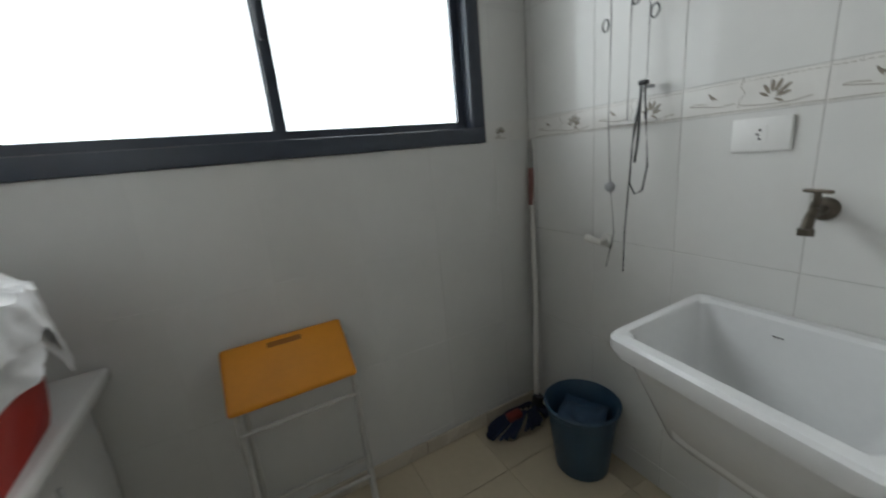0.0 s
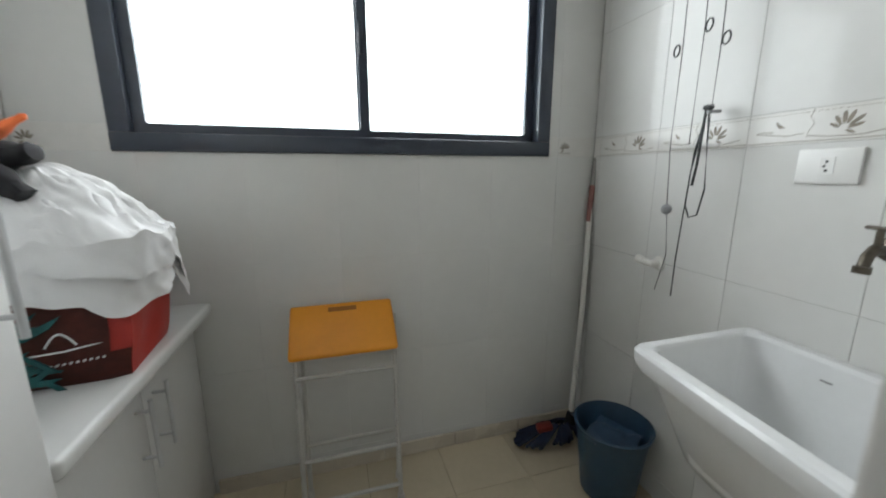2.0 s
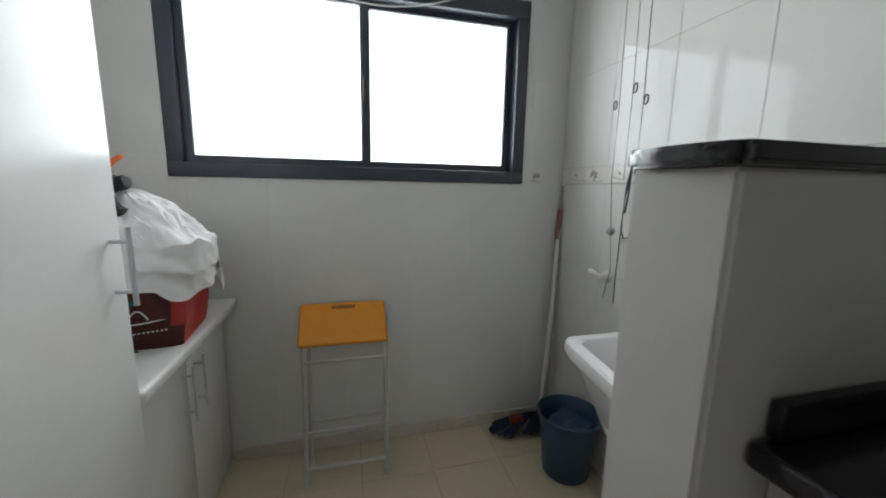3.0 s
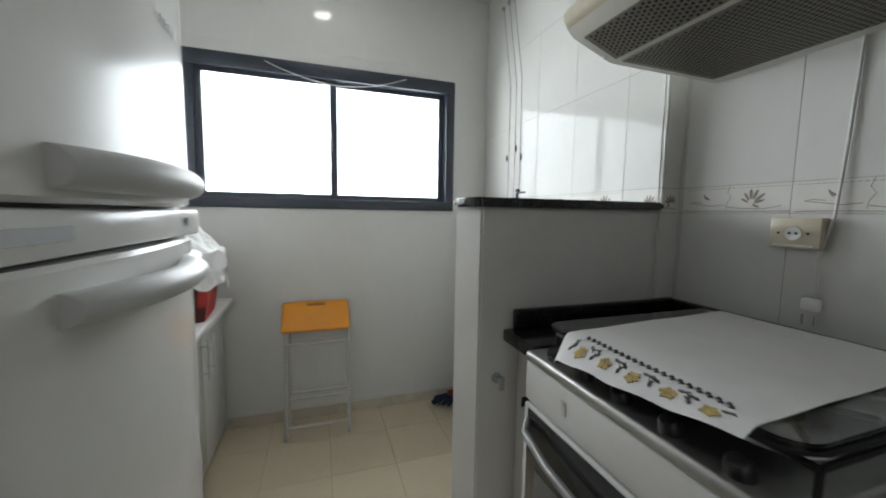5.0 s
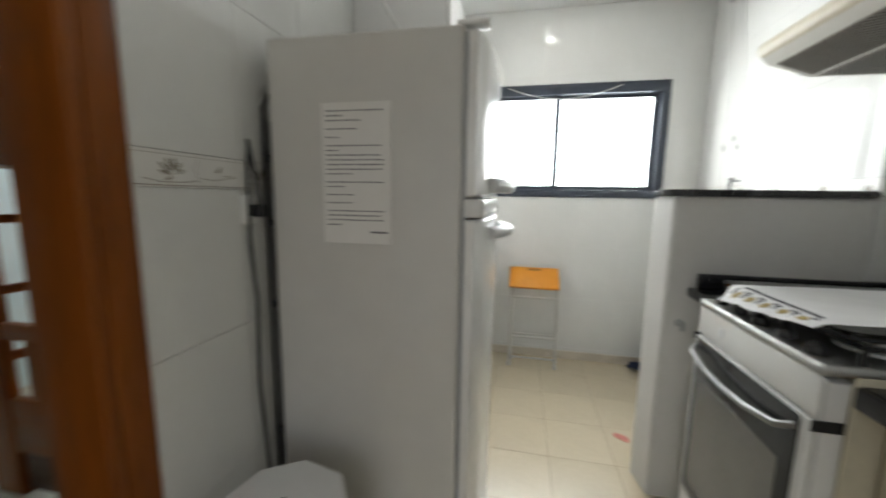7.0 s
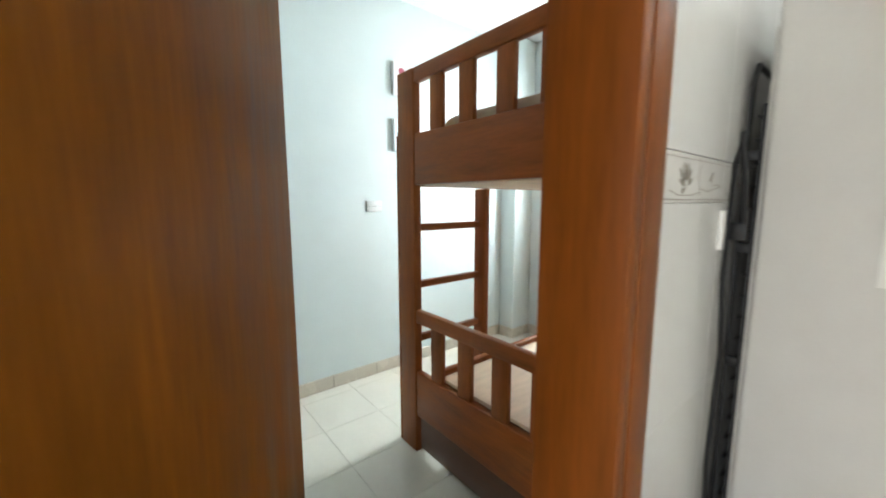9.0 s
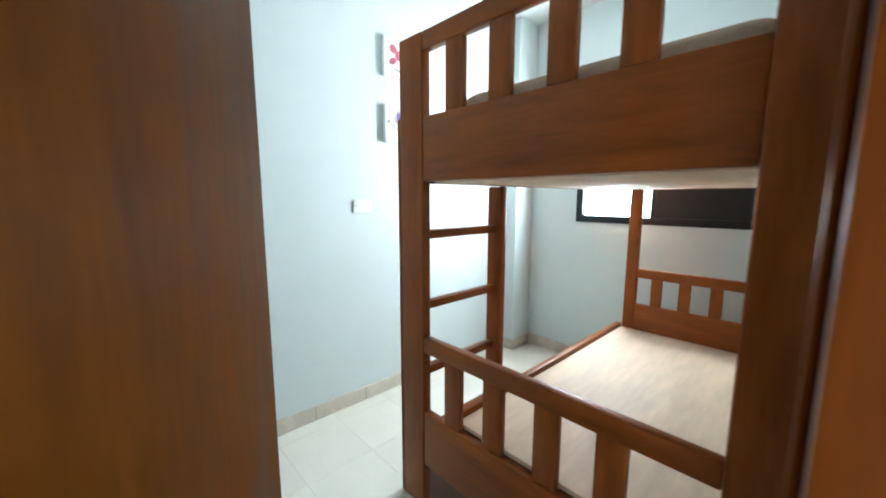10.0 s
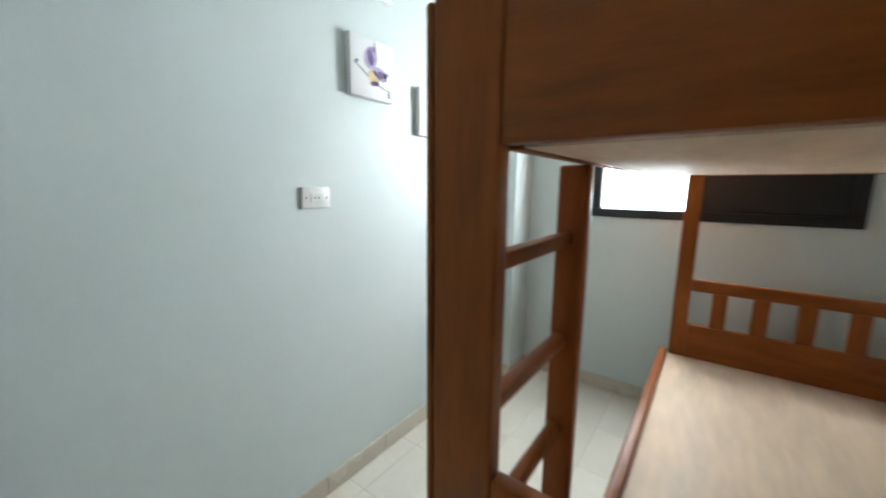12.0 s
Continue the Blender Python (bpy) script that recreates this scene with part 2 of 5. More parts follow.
def thing(name, label, category, group="", kind="", m=None):
    ob = tagged(new(name), label, category, group, kind)
    if m is not None:
        ob.matrix_world = m
    return ob


def solid(name, bm, mat, label, category, group="", kind=""):
    return tagged(new(name, mesh_of(bm, name, mat)), label, category, group, kind)


def structure(name, bm, mat, label):
    return solid(name, bm, mat, label, name.split("_")[0], kind="structure")


# axes for flat work on walls: u along the wall, v up, w out into the room
ON_RIGHT = Matrix(((0, 0, -1, 0), (1, 0, 0, 0), (0, 1, 0, 0), (0, 0, 0, 1)))
ON_LEFT = Matrix(((0, 0, 1, 0), (1, 0, 0, 0), (0, 1, 0, 0), (0, 0, 0, 1)))
ON_FAR = Matrix(((1, 0, 0, 0), (0, 0, -1, 0), (0, 1, 0, 0), (0, 0, 0, 1)))


# ---- walls, floors, ceilings ----
def wall_bm(*boxes):
    bm = bmesh.new()
    for b in boxes:
        rbox(bm, *b)
    return bm


structure("floor_kitchen", box(XL - 0.12, XK + 0.15, YS - 0.15, 0.15, -0.15, -0.006), FGROUT, "brown grout bed of the kitchen floor")
structure("floor_bedroom", box(XW - 0.15, XL - 0.123, YSB - 0.15, 0.15, -0.15, -0.006), BGROUT, "grey grout bed of the bedroom floor")
structure("ceiling_kitchen", box(XL - 0.06, XK + 0.15, YS - 0.15, 0.15, H, H + 0.1), PAINT, "white painted kitchen ceiling")
structure("ceiling_bedroom", box(XW - 0.15, XL - 0.063, YSB - 0.15, 0.15, HB, HB + 0.1), PAINT, "white painted bedroom ceiling")
WX0, WX1, WZ0, WZ1 = -0.622, 0.878, 1.266, 2.078
WGROUT = material("white_grout", (0.66, 0.66, 0.64), 0.7, var=0.12, scale=9)
wall_n = structure("wall_north", wall_bm((XL - 0.12, WX0, YN, 0.15, 0, H), (WX1, XR + 0.15, YN, 0.15, 0, H), (WX0, WX1, YN, 0.15, 0, WZ0), (WX0, WX1, YN, 0.15, WZ1, H)), WGROUT, "white tiled laundry wall below a sliding window")
wall_e = structure("wall_east", wall_bm((XR, XK + 0.15, -1.372, -0.003, 0, H), (XK, XK + 0.15, YS, -1.3725, 0, H)), GROUT, "white tiled wall with a leaf border")
structure("wall_north_grout", wall_bm((XL + 0.012, WX0 - 0.002, -0.0105, -0.0004, 0, H - 0.003), (WX1 + 0.002, XR - 0.011, -0.0105, -0.0004, 0, H - 0.003), (WX0 - 0.002, WX1 + 0.002, -0.0105, -0.0004, 0, WZ0 - 0.002), (WX0 - 0.002, WX1 + 0.002, -0.0105, -0.0004, WZ1 + 0.002, H - 0.003)), WGROUT, "white grout bed of the laundry wall tiles")
structure("wall_east_grout", box(XR - 0.0102, XR - 0.0004, -1.371, -0.012, 0, H - 0.003), GROUT, "grey grout bed of the laundry side wall")
structure("wall_kitchen_grout", box(XK - 0.0102, XK - 0.0004, YS + 0.021, -1.376, 0, H - 0.003), GROUT, "grey grout bed of the kitchen side wall")
DY0, DY1, DH = -3.12, -2.415, 2.1
wall_w = structure("wall_west", wall_bm((XB, XL, DY1, -0.003, 0, HB), (XB, XL, YS, DY0, 0, HB), (XB, XL, DY0, DY1, DH, HB)), PLASTER, "white wall between kitchen and bedroom")
# unseen end wall; its opening is added to let the rear fill light in
structure("wall_south", wall_bm((XL - 0.12, -0.75, YS - 0.15, YS - 0.003, 0, H), (0.10, XK + 0.15, YS - 0.15, YS - 0.003, 0, H), (-0.75, 0.10, YS - 0.15, YS - 0.003, 2.1, H)), PLASTER, "unseen plain white end wall with an opening added for fill light")
BX0, BX1, BZ0, BZ1 = -2.395, -1.252, 1.105, 2.10
structure("wall_bedroom_north", wall_bm((XW, BX0, YB, 0.15, 0, HB), (BX1, XB - 0.003, YB, 0.15, 0, HB), (BX0, BX1, YB, 0.15, 0, BZ0), (BX0, BX1, YB, 0.15, BZ1, HB)), TEAL, "pale blue bedroom window wall")
structure("wall_bedroom_west", box(XW - 0.15, XW - 0.002, YSB, 0.15, 0, HB), TEAL, "pale blue bedroom wall with canvases")
structure("wall_bedroom_east", wall_bm((XB - 0.012, XB - 0.002, DY1 + 0.07, YB - 0.003, 0, HB), (XB - 0.012, XB - 0.002, YSB, DY0 - 0.07, 0, HB)), TEAL, "pale blue plaster beside the bunk bed")
structure("wall_bedroom_south", box(XW - 0.15, XB - 0.015, YSB - 0.15, YSB - 0.003, 0, HB), TEAL, "plain pale blue end wall of the bedroom")
structure("wall_column", box(XW, -2.80, -0.34, YB - 0.003, 0, HB - 0.003, 0.004, 1), TEAL, "pale blue boxed column in the corner")
HWY0, HWY1, HWX, HWZ = -1.372, -1.235, 0.458, 1.27


def half_wall_bm():
    """The end of the half wall runs slightly out of square."""
    bm = prism([(HWX + 0.013, HWY0), (XR - 0.001, HWY0), (XR - 0.001, HWY1), (HWX - 0.013, HWY1)], HWZ)
    bmesh.ops.bevel(bm, geom=bm.edges[:], offset=0.006, segments=2, affect="EDGES")
    return bm


half_wall = structure("wall_half", half_wall_bm(), PLASTER, "white half wall between laundry and kitchen")


# ---- windows ----
def laundry_window():
    w = thing("window_1", "dark aluminium sliding window with white glare, blue-grey haze in its colour", "window", kind="structure")
    y0, y1 = -0.022, 0.055
    f = 0.056
    part("window_frame", box(WX0, WX1, y0, y1, WZ0, WZ0 + f, 0.004), FRAME, w)
    ft = f + 0.018
    part("window_frame", box(WX0, WX1, y0, y1, WZ1 - ft, WZ1, 0.004), FRAME, w)
    part("window_frame", box(WX0, WX0 + f, y0 + 0.002, y1, WZ0 + f, WZ1 - ft, 0.004), FRAME, w)
    part("window_frame", box(WX1 - f, WX1, y0 + 0.002, y1, WZ0 + f, WZ1 - ft, 0.004), FRAME, w)
    for x0, x1, ya in ((WX0 + f, 0.155, 0.006), (0.115, WX1 - f, 0.034)):
        s = part("sash", wall_bm((x0, x1, ya, ya + 0.02, WZ0 + f, WZ0 + f + 0.03), (x0, x1, ya, ya + 0.02, WZ1 - ft - 0.025, WZ1 - ft),
                                 (x0, x0 + 0.034, ya, ya + 0.02, WZ0 + f + 0.03, WZ1 - ft - 0.025), (x1 - 0.034, x1, ya, ya + 0.02, WZ0 + f + 0.03, WZ1 - ft - 0.025)), FRAME, w)
        p = part("pane", box(x0 + 0.03, x1 - 0.03, ya + 0.008, ya + 0.012, WZ0 + f + 0.028, WZ1 - ft - 0.023), PANE, s)
        p.visible_shadow = False
    part("latch", box(0.125, 0.14, -0.008, 0.006, 1.60, 1.70, 0.003), FRAME, w)


laundry_window()


def bedroom_window():
    w = thing("window_2", "black aluminium bedroom window with half of it shuttered", "window", kind="structure")
    y0, y1, f = YB - 0.02, YB + 0.06, 0.05
    part("window_frame", box(BX0, BX1, y0, y1, BZ0, BZ0 + f, 0.004), BLACKM, w)
    part("window_frame", box(BX0, BX1, y0, y1, BZ1 - f, BZ1, 0.004), BLACKM, w)
    part("window_frame", box(BX0, BX0 + f, y0, y1, BZ0 + f, BZ1 - f, 0.004), BLACKM, w)
    part("window_frame", box(BX1 - f, BX1, y0, y1, BZ0 + f, BZ1 - f, 0.004), BLACKM, w)
    xm = -1.87
    sh = part("shutter", box(xm, BX1 - f, y0 + 0.012, y0 + 0.03, BZ0 + f, BZ1 - f), BLACKM, w, "closed black shutter leaf")
    for x in (xm + 0.002, BX1 - f - 0.032):
        part("stile", box(x, x + 0.03, y0 + 0.006, y0 + 0.0115, BZ0 + f, BZ1 - f, 0.001, 1), BLACKM, sh)
    p = part("pane", box(BX0 + f, xm, y0 + 0.04, y0 + 0.045, BZ0 + f, BZ1 - f), PANE, w)
    p.visible_shadow = False


bedroom_window()


# ---- door ----
def door_frame():
    d = thing("door_frame", "orange-brown varnished wooden door frame", "door frame", kind="structure")
    c = 0.068
    part("jamb", box(XB - 0.014, XL + 0.012, DY1 - 0.03, DY1, 0, DH, 0.003), JAMBW, d)
    part("jamb", box(XB - 0.014, XL + 0.012, DY0, DY0 + 0.03, 0, DH, 0.003), JAMBW, d)
    part("head", box(XB - 0.014, XL + 0.012, DY0, DY1, DH - 0.03, DH, 0.003), JAMBW, d)
    for x0, x1 in ((XL + 0.001, XL + 0.014), (XB - 0.026, XB - 0.0145)):
        part("casing", box(x0, x1, DY1 + 0.001, DY1 + c, 0, DH + c, 0.004), JAMBW, d)
        part("casing", box(x0, x1, DY0 - c, DY0 - 0.001, 0, DH + c, 0.004), JAMBW, d)
        part("casing", box(x0, x1, DY0 - 0.001, DY1 + 0.001, DH + 0.001, DH + c, 0.004), JAMBW, d)


door_frame()


def bedroom_door():
    hx, hy = -0.985, -3.075
    ex, ey = -1.615, -2.652
    ang = math.degrees(math.atan2(ey - hy, ex - hx))
    d = thing("door_1", "open orange-brown veneered wooden bedroom door", "door", kind="structure", m=pose(hx, hy, 0, 0, 0, ang))
    L = math.hypot(ex - hx, ey - hy)
    part("leaf", box(0, L, 0.0, 0.036, 0.008, DH - 0.035, 0.003), DOORW, d)
    for z in (0.25, 1.05, 1.85):
        part("hinge", tube([(0.004, -0.006, z - 0.045), (0.004, -0.006, z + 0.045)], 0.007), BRASS, d, "aged brass hinge")


bedroom_door()


# ---- half wall slab, baseboards ----
def half_wall_slab():
    out = []
    cx, cy, r = 0.465, -1.304, 0.092
    for k in range(13):
        a = radians(90 + 180 * k / 12)
        out.append((cx + 0.035 * math.cos(a), cy + r * math.sin(a)))
    out += [(XR - 0.011, cy - r), (XR - 0.011, cy + r)]
    bm = prism(out, 0.026)
    es = [e for e in bm.edges if abs(e.verts[0].co.z - e.verts[1].co.z) < 1e-6]
    bmesh.ops.bevel(bm, geom=es, offset=0.006, segments=2, affect="EDGES")
    solid("granite_ledge", moved(bm, pose(0, 0, HWZ + 0.001)), GRANITE, "black granite ledge with rounded end on the half wall", "ledge")


half_wall_slab()


def baseboard(name, x0, x1, y0, y1, h, mat, label, pitch):
    b = thing(name, label, "baseboard", kind="structure")
    along_y = (y1 - y0) > (x1 - x0)
    n = max(1, round((y1 - y0 if along_y else x1 - x0) / pitch))
    for k in range(n):
        if along_y:
            a, c = y0 + (y1 - y0) * k / n, y0 + (y1 - y0) * (k + 1) / n
            part("skirting_tile", box(x0, x1, a + 0.001, c - 0.001, 0, h, 0.002, 1), mat, b)
        else:
            a, c = x0 + (x1 - x0) * k / n, x0 + (x1 - x0) * (k + 1) / n
            part("skirting_tile", box(a + 0.001, c - 0.001, y0, y1, 0, h, 0.002, 1), mat, b)


baseboard("baseboard_west", XW - 0.001, XW + 0.01, YSB, -0.342, 0.088, BASEB, "cream tile skirting along the bedroom wall", 0.343)
baseboard("baseboard_column", XW + 0.011, -2.79, -0.352, -0.342, 0.088, BASEB, "cream tile skirting round the column", 0.343)
baseboard("baseboard_column_side", -2.799, -2.789, -0.341, YB - 0.012, 0.088, BASEB, "cream tile skirting beside the column", 0.343)
baseboard("baseboard_north", -2.788, XB - 0.015, YB - 0.011, YB - 0.001, 0.088, BASEB, "cream tile skirting below the bedroom window", 0.343)
baseboard("baseboard_laundry", -0.465, XR - 0.013, -0.024, -0.0135, 0.062, BASEB, "cream tile skirting in the laundry", 0.312)


# ---- laundry: left side ----
def bar_handle(parent, x, y, z0, z1):
    h = part("handle", tube([(x, y, z0), (x, y, z1)], 0.0055), SILVER, parent, "satin grey bar handle")
    for z in (z0 + 0.03, z1 - 0.03):
        part("post", tube([(x, y, z), (x - 0.034, y, z)], 0.0045), SILVER, h)


def tall_cabinet():
    c = thing("tall_cabinet", "white lacquered tall cabinet beside the fridge", "cabinet")
    part("body", box(XL + 0.014, -0.44, -1.33, -0.772, 0.0, 2.15, 0.002), WHITE, c)
    d = part("door", box(-0.439, -0.42, -1.328, -0.774, 0.06, 2.148, 0.003), WHITE, c)
    bar_handle(d, -0.385, -0.815, 0.985, 1.150)


tall_cabinet()


def base_cabinet():
    c = thing("base_cabinet", "white lacquered low laundry cabinet with two doors", "cabinet")
    part("body", box(XL + 0.014, -0.492, -0.77, -0.026, 0.0, 0.725, 0.002), WHITE, c)
    for y0, y1, hy in ((-0.768, -0.402, -0.44), (-0.398, -0.03, -0.35)):
        d = part("door", box(-0.491, -0.473, y0, y1, 0.03, 0.722, 0.003), WHITE, c)
        bar_handle(d, -0.438, hy, 0.48, 0.665)


base_cabinet()
solid("laundry_worktop", box(XL + 0.014, -0.413, -0.77, -0.014, 0.7262, 0.765, 0.012, 3), WHITE, "white rounded-edge worktop over the low cabinet", "worktop")


def shopping_bag():
    b = thing("shopping_bag", "red reusable bag with brown and teal prints", "bag", m=pose(-0.632, -0.395, 0.7655, 0, 0, 4))
    bm = bmesh.new()
    bmesh.ops.create_cube(bm, size=1)
    bmesh.ops.subdivide_edges(bm, edges=bm.edges[:], cuts=11, use_grid_fill=True)
    for v in bm.verts:
        k = v.co.z + 0.5
        v.co = Vector((v.co.x * 0.40, v.co.y * 0.25, k * 0.27))
        e = 1 - 0.10 * max(0, abs(v.co.x) / 0.20 - 0.8) * 5
        v.co.y = v.co.y * (e + 0.10 * math.sin(k * 3.1)) + 0.010 * noise.noise(v.co * 9) * (k > 0.02)
        v.co.x = v.co.x * (0.95 + 0.07 * math.sin(k * 3.1)) + 0.010 * noise.noise(v.co * 8 + Vector((5, 0, 0))) * (k > 0.02)
    # the print takes the larger share of the front, the rest is plain red
    front = [f for f in bm.faces if f.calc_center_median().y < -0.10 and f.calc_center_median().x < 0.186]
    pr = bmesh.new()
    seen = {}
    for f in front:
        vs = []
        for v in f.verts:
            if v not in seen:
                seen[v] = pr.verts.new(v.co + Vector((0, -0.003, 0)))
            vs.append(seen[v])
        pr.faces.new(vs)
    bmesh.ops.solidify(pr, geom=pr.faces[:], thickness=0.0015)
    part("body", bm, RED, b)
    part("printed_panel", pr, BROWNF, b, "dark brown printed front")
    rng = random.Random(8)
    for k in range(34):
        w = rng.uniform(0.05, 0.10)
        lf = prism([(0, 0), (w * 0.4, w * 0.13), (w, w * 0.22), (w * 0.7, w * 0.03), (w * 0.25, -w * 0.06)], 0.002 + 0.0001 * k)
        part("leaf_print", moved(lf, pose(-0.09 + 0.21 * (1 - math.sqrt(rng.random())), -0.1435, 0.005 + 0.12 * rng.random(), 90, rng.uniform(-20, 55), 0)), TEALF, b)
    part("handle_print", tube([(0.070 + 0.050 * k / 10, -0.1425, 0.092 + 0.026 * math.sin(math.pi * k / 10)) for k in range(11)], 0.0022), CLOTH, b, "white printed handle")
    part("stripe_print", tube([(0.045, -0.1425, 0.078), (0.10, -0.1425, 0.081), (0.165, -0.139, 0.091)], 0.002), CLOTH, b, "white printed stripe")
    for k in range(9):
        part("dot_print", box(0.07 + k * 0.011, 0.0735 + k * 0.011, -0.146, -0.138, 0.050 + 0.001 * k, 0.053 + 0.001 * k), CLOTH, b)


shopping_bag()


def draped_cloth():
    """A white cloth thrown over the bag: taut top, radiating creases, a hem that hangs lower at the corners, and a second layer below it."""
    c = thing("draped_cloth", "crumpled white cloth thrown over the red bag", "cloth")
    turn = 0.07
    cx, cy = -0.622, -0.385

    def layer(grow, low, phase, top):
        bm = bmesh.new()
        N, M = 180, 60
        grid = []
        for j in range(M + 1):
            f = j / M
            row = []
            for i in range(N):
                a = 2 * math.pi * i / N
                b = a - turn
                sup = (abs(math.cos(b)) ** 4 + abs(math.sin(b)) ** 4) ** (-0.25)
                corner = max(0.0, sup - 1.0) / 0.19
                if f < 0.55:
                    k = f / 0.55
                    r = k * sup
                    z = top - 0.115 * k ** 2.4 + 0.045 * math.exp(-((k * math.cos(a) - 0.35) ** 2 + (k * math.sin(a) + 0.05) ** 2) * 6)
                    fold = 0.012 * k * (1 - abs(2 * ((a * 2.3 + phase + 2.2 * noise.noise(Vector((math.cos(a) * 2, math.sin(a) * 2, k * 1.5)))) % 1) - 1))
                    z += fold + 0.014 * (1 - abs(noise.noise(Vector((k * math.cos(a) * 3.2 + phase, k * math.sin(a) * 3.2, 1)))) * 3) * k * (1 - k * 0.4)
                else:
                    k = (f - 0.55) / 0.45
                    wave = math.sin(7 * a + phase) + 0.6 * math.sin(13 * a + 2 * phase)
                    r = sup * (1 + grow + 0.05 * k + 0.030 * k * wave)
                    z = top - 0.115 - k * (low + 0.035 * corner + 0.014 * math.sin(3 * a + phase) + 0.07 * math.exp(-((a - 0.62) / 0.2) ** 2))
                    z += 0.006 * (1 - k)
                px, py = 0.226 * math.cos(b) * r, 0.152 * math.sin(b) * r
                p = Vector((cx + px * math.cos(turn) - py * math.sin(turn), cy + px * math.sin(turn) + py * math.cos(turn), z))
                ridge = 1 - abs(noise.noise(Vector((p.x * 9 + p.y * 5, p.y * 14, phase))))
                p.z += 0.03 * (ridge ** 3 - 0.5) * min(1, 2.2 * f) * (1 - 0.6 * f)
                p += 0.009 * noise.noise_vector(p * 13) + 0.005 * noise.noise_vector(p * 34)
                row.append(bm.verts.new(p))
            grid.append(row)
        for j in range(1, M):
            for i in range(N):
                bm.faces.new((grid[j][i], grid[j][(i + 1) % N], grid[j + 1][(i + 1) % N], grid[j + 1][i]))
        bm.faces.new(grid[1])
        for v in grid[0]:
            bm.verts.remove(v)
        bmesh.ops.recalc_face_normals(bm, faces=bm.faces)
        bmesh.ops.solidify(bm, geom=bm.faces[:], thickness=0.002)
        return bm

    part("upper_fold", layer(0.075, 0.055, 1.2, 1.178), CLOTH, c)
    part("lower_fold", layer(0.035, 0.098, 2.9, 1.166), CLOTH, c)


draped_cloth()


def garment(name, mat, label, limbs):
    """Soft limbs of cloth: each a run of points and radii, flattened and creased."""
    bm = bmesh.new()
    for pts, radii in limbs:
        rings = []
        n, seg = 26, 16
        vs = [Vector(p) for p in pts]
        for i in range(n + 1):
            q = i / n * (len(vs) - 1)
            k = min(int(q), len(vs) - 2)
            f = q - k
            f2 = f * f * (3 - 2 * f)
            p = vs[k].lerp(vs[k + 1], f)
            r = (radii[k] * (1 - f2) + radii[k + 1] * f2) * (0.35 if i in (0, n) else 1)
            d = (vs[k + 1] - vs[k]).normalized()
            u = d.cross(Vector((0, 0, 1))).normalized()
            w = u.cross(d)
            ring = []
            for m in range(seg):
                a = 2 * math.pi * m / seg
                o = r * (math.cos(a) * u * 1.15 + math.sin(a) * w * 0.8)
                o *= 1 + 0.45 * noise.noise((p + o) * 30) + 0.12 * math.sin(3 * a + i * 0.5)
                ring.append(bm.verts.new(p + o))
            rings.append(ring)
        for a, b in zip(rings, rings[1:]):
            for m in range(seg):
                bm.faces.new((a[m], a[(m + 1) % seg], b[(m + 1) % seg], b[m]))
        bm.faces.new(rings[0][::-1])
        bm.faces.new(rings[-1])
    bmesh.ops.recalc_face_normals(bm, faces=bm.faces)
    solid(name, bm, mat, label, "garment")


garment("black_garment", BLACKF, "crumpled black garment with two sleeves on the white cloth",
        [([(-0.76, -0.46, 1.21), (-0.68, -0.44, 1.215), (-0.62, -0.43, 1.228), (-0.555, -0.425, 1.245)], [0.06, 0.055, 0.034, 0.026]),
         ([(-0.72, -0.48, 1.20), (-0.64, -0.485, 1.215), (-0.59, -0.485, 1.190), (-0.555, -0.485, 1.150)], [0.06, 0.040, 0.030, 0.022]),
         ([(-0.74, -0.52, 1.18), (-0.70, -0.55, 1.12), (-0.69, -0.565, 1.05)], [0.05, 0.035, 0.025])])
garment("orange_garment", ORANGE, "orange cloth lying on the black garment",
        [([(-0.73, -0.44, 1.25), (-0.66, -0.42, 1.262), (-0.615, -0.415, 1.285), (-0.575, -0.41, 1.315)], [0.03, 0.024, 0.014, 0.008]),
         ([(-0.70, -0.44, 1.26), (-0.665, -0.42, 1.30), (-0.64, -0.41, 1.325)], [0.02, 0.016, 0.007])])


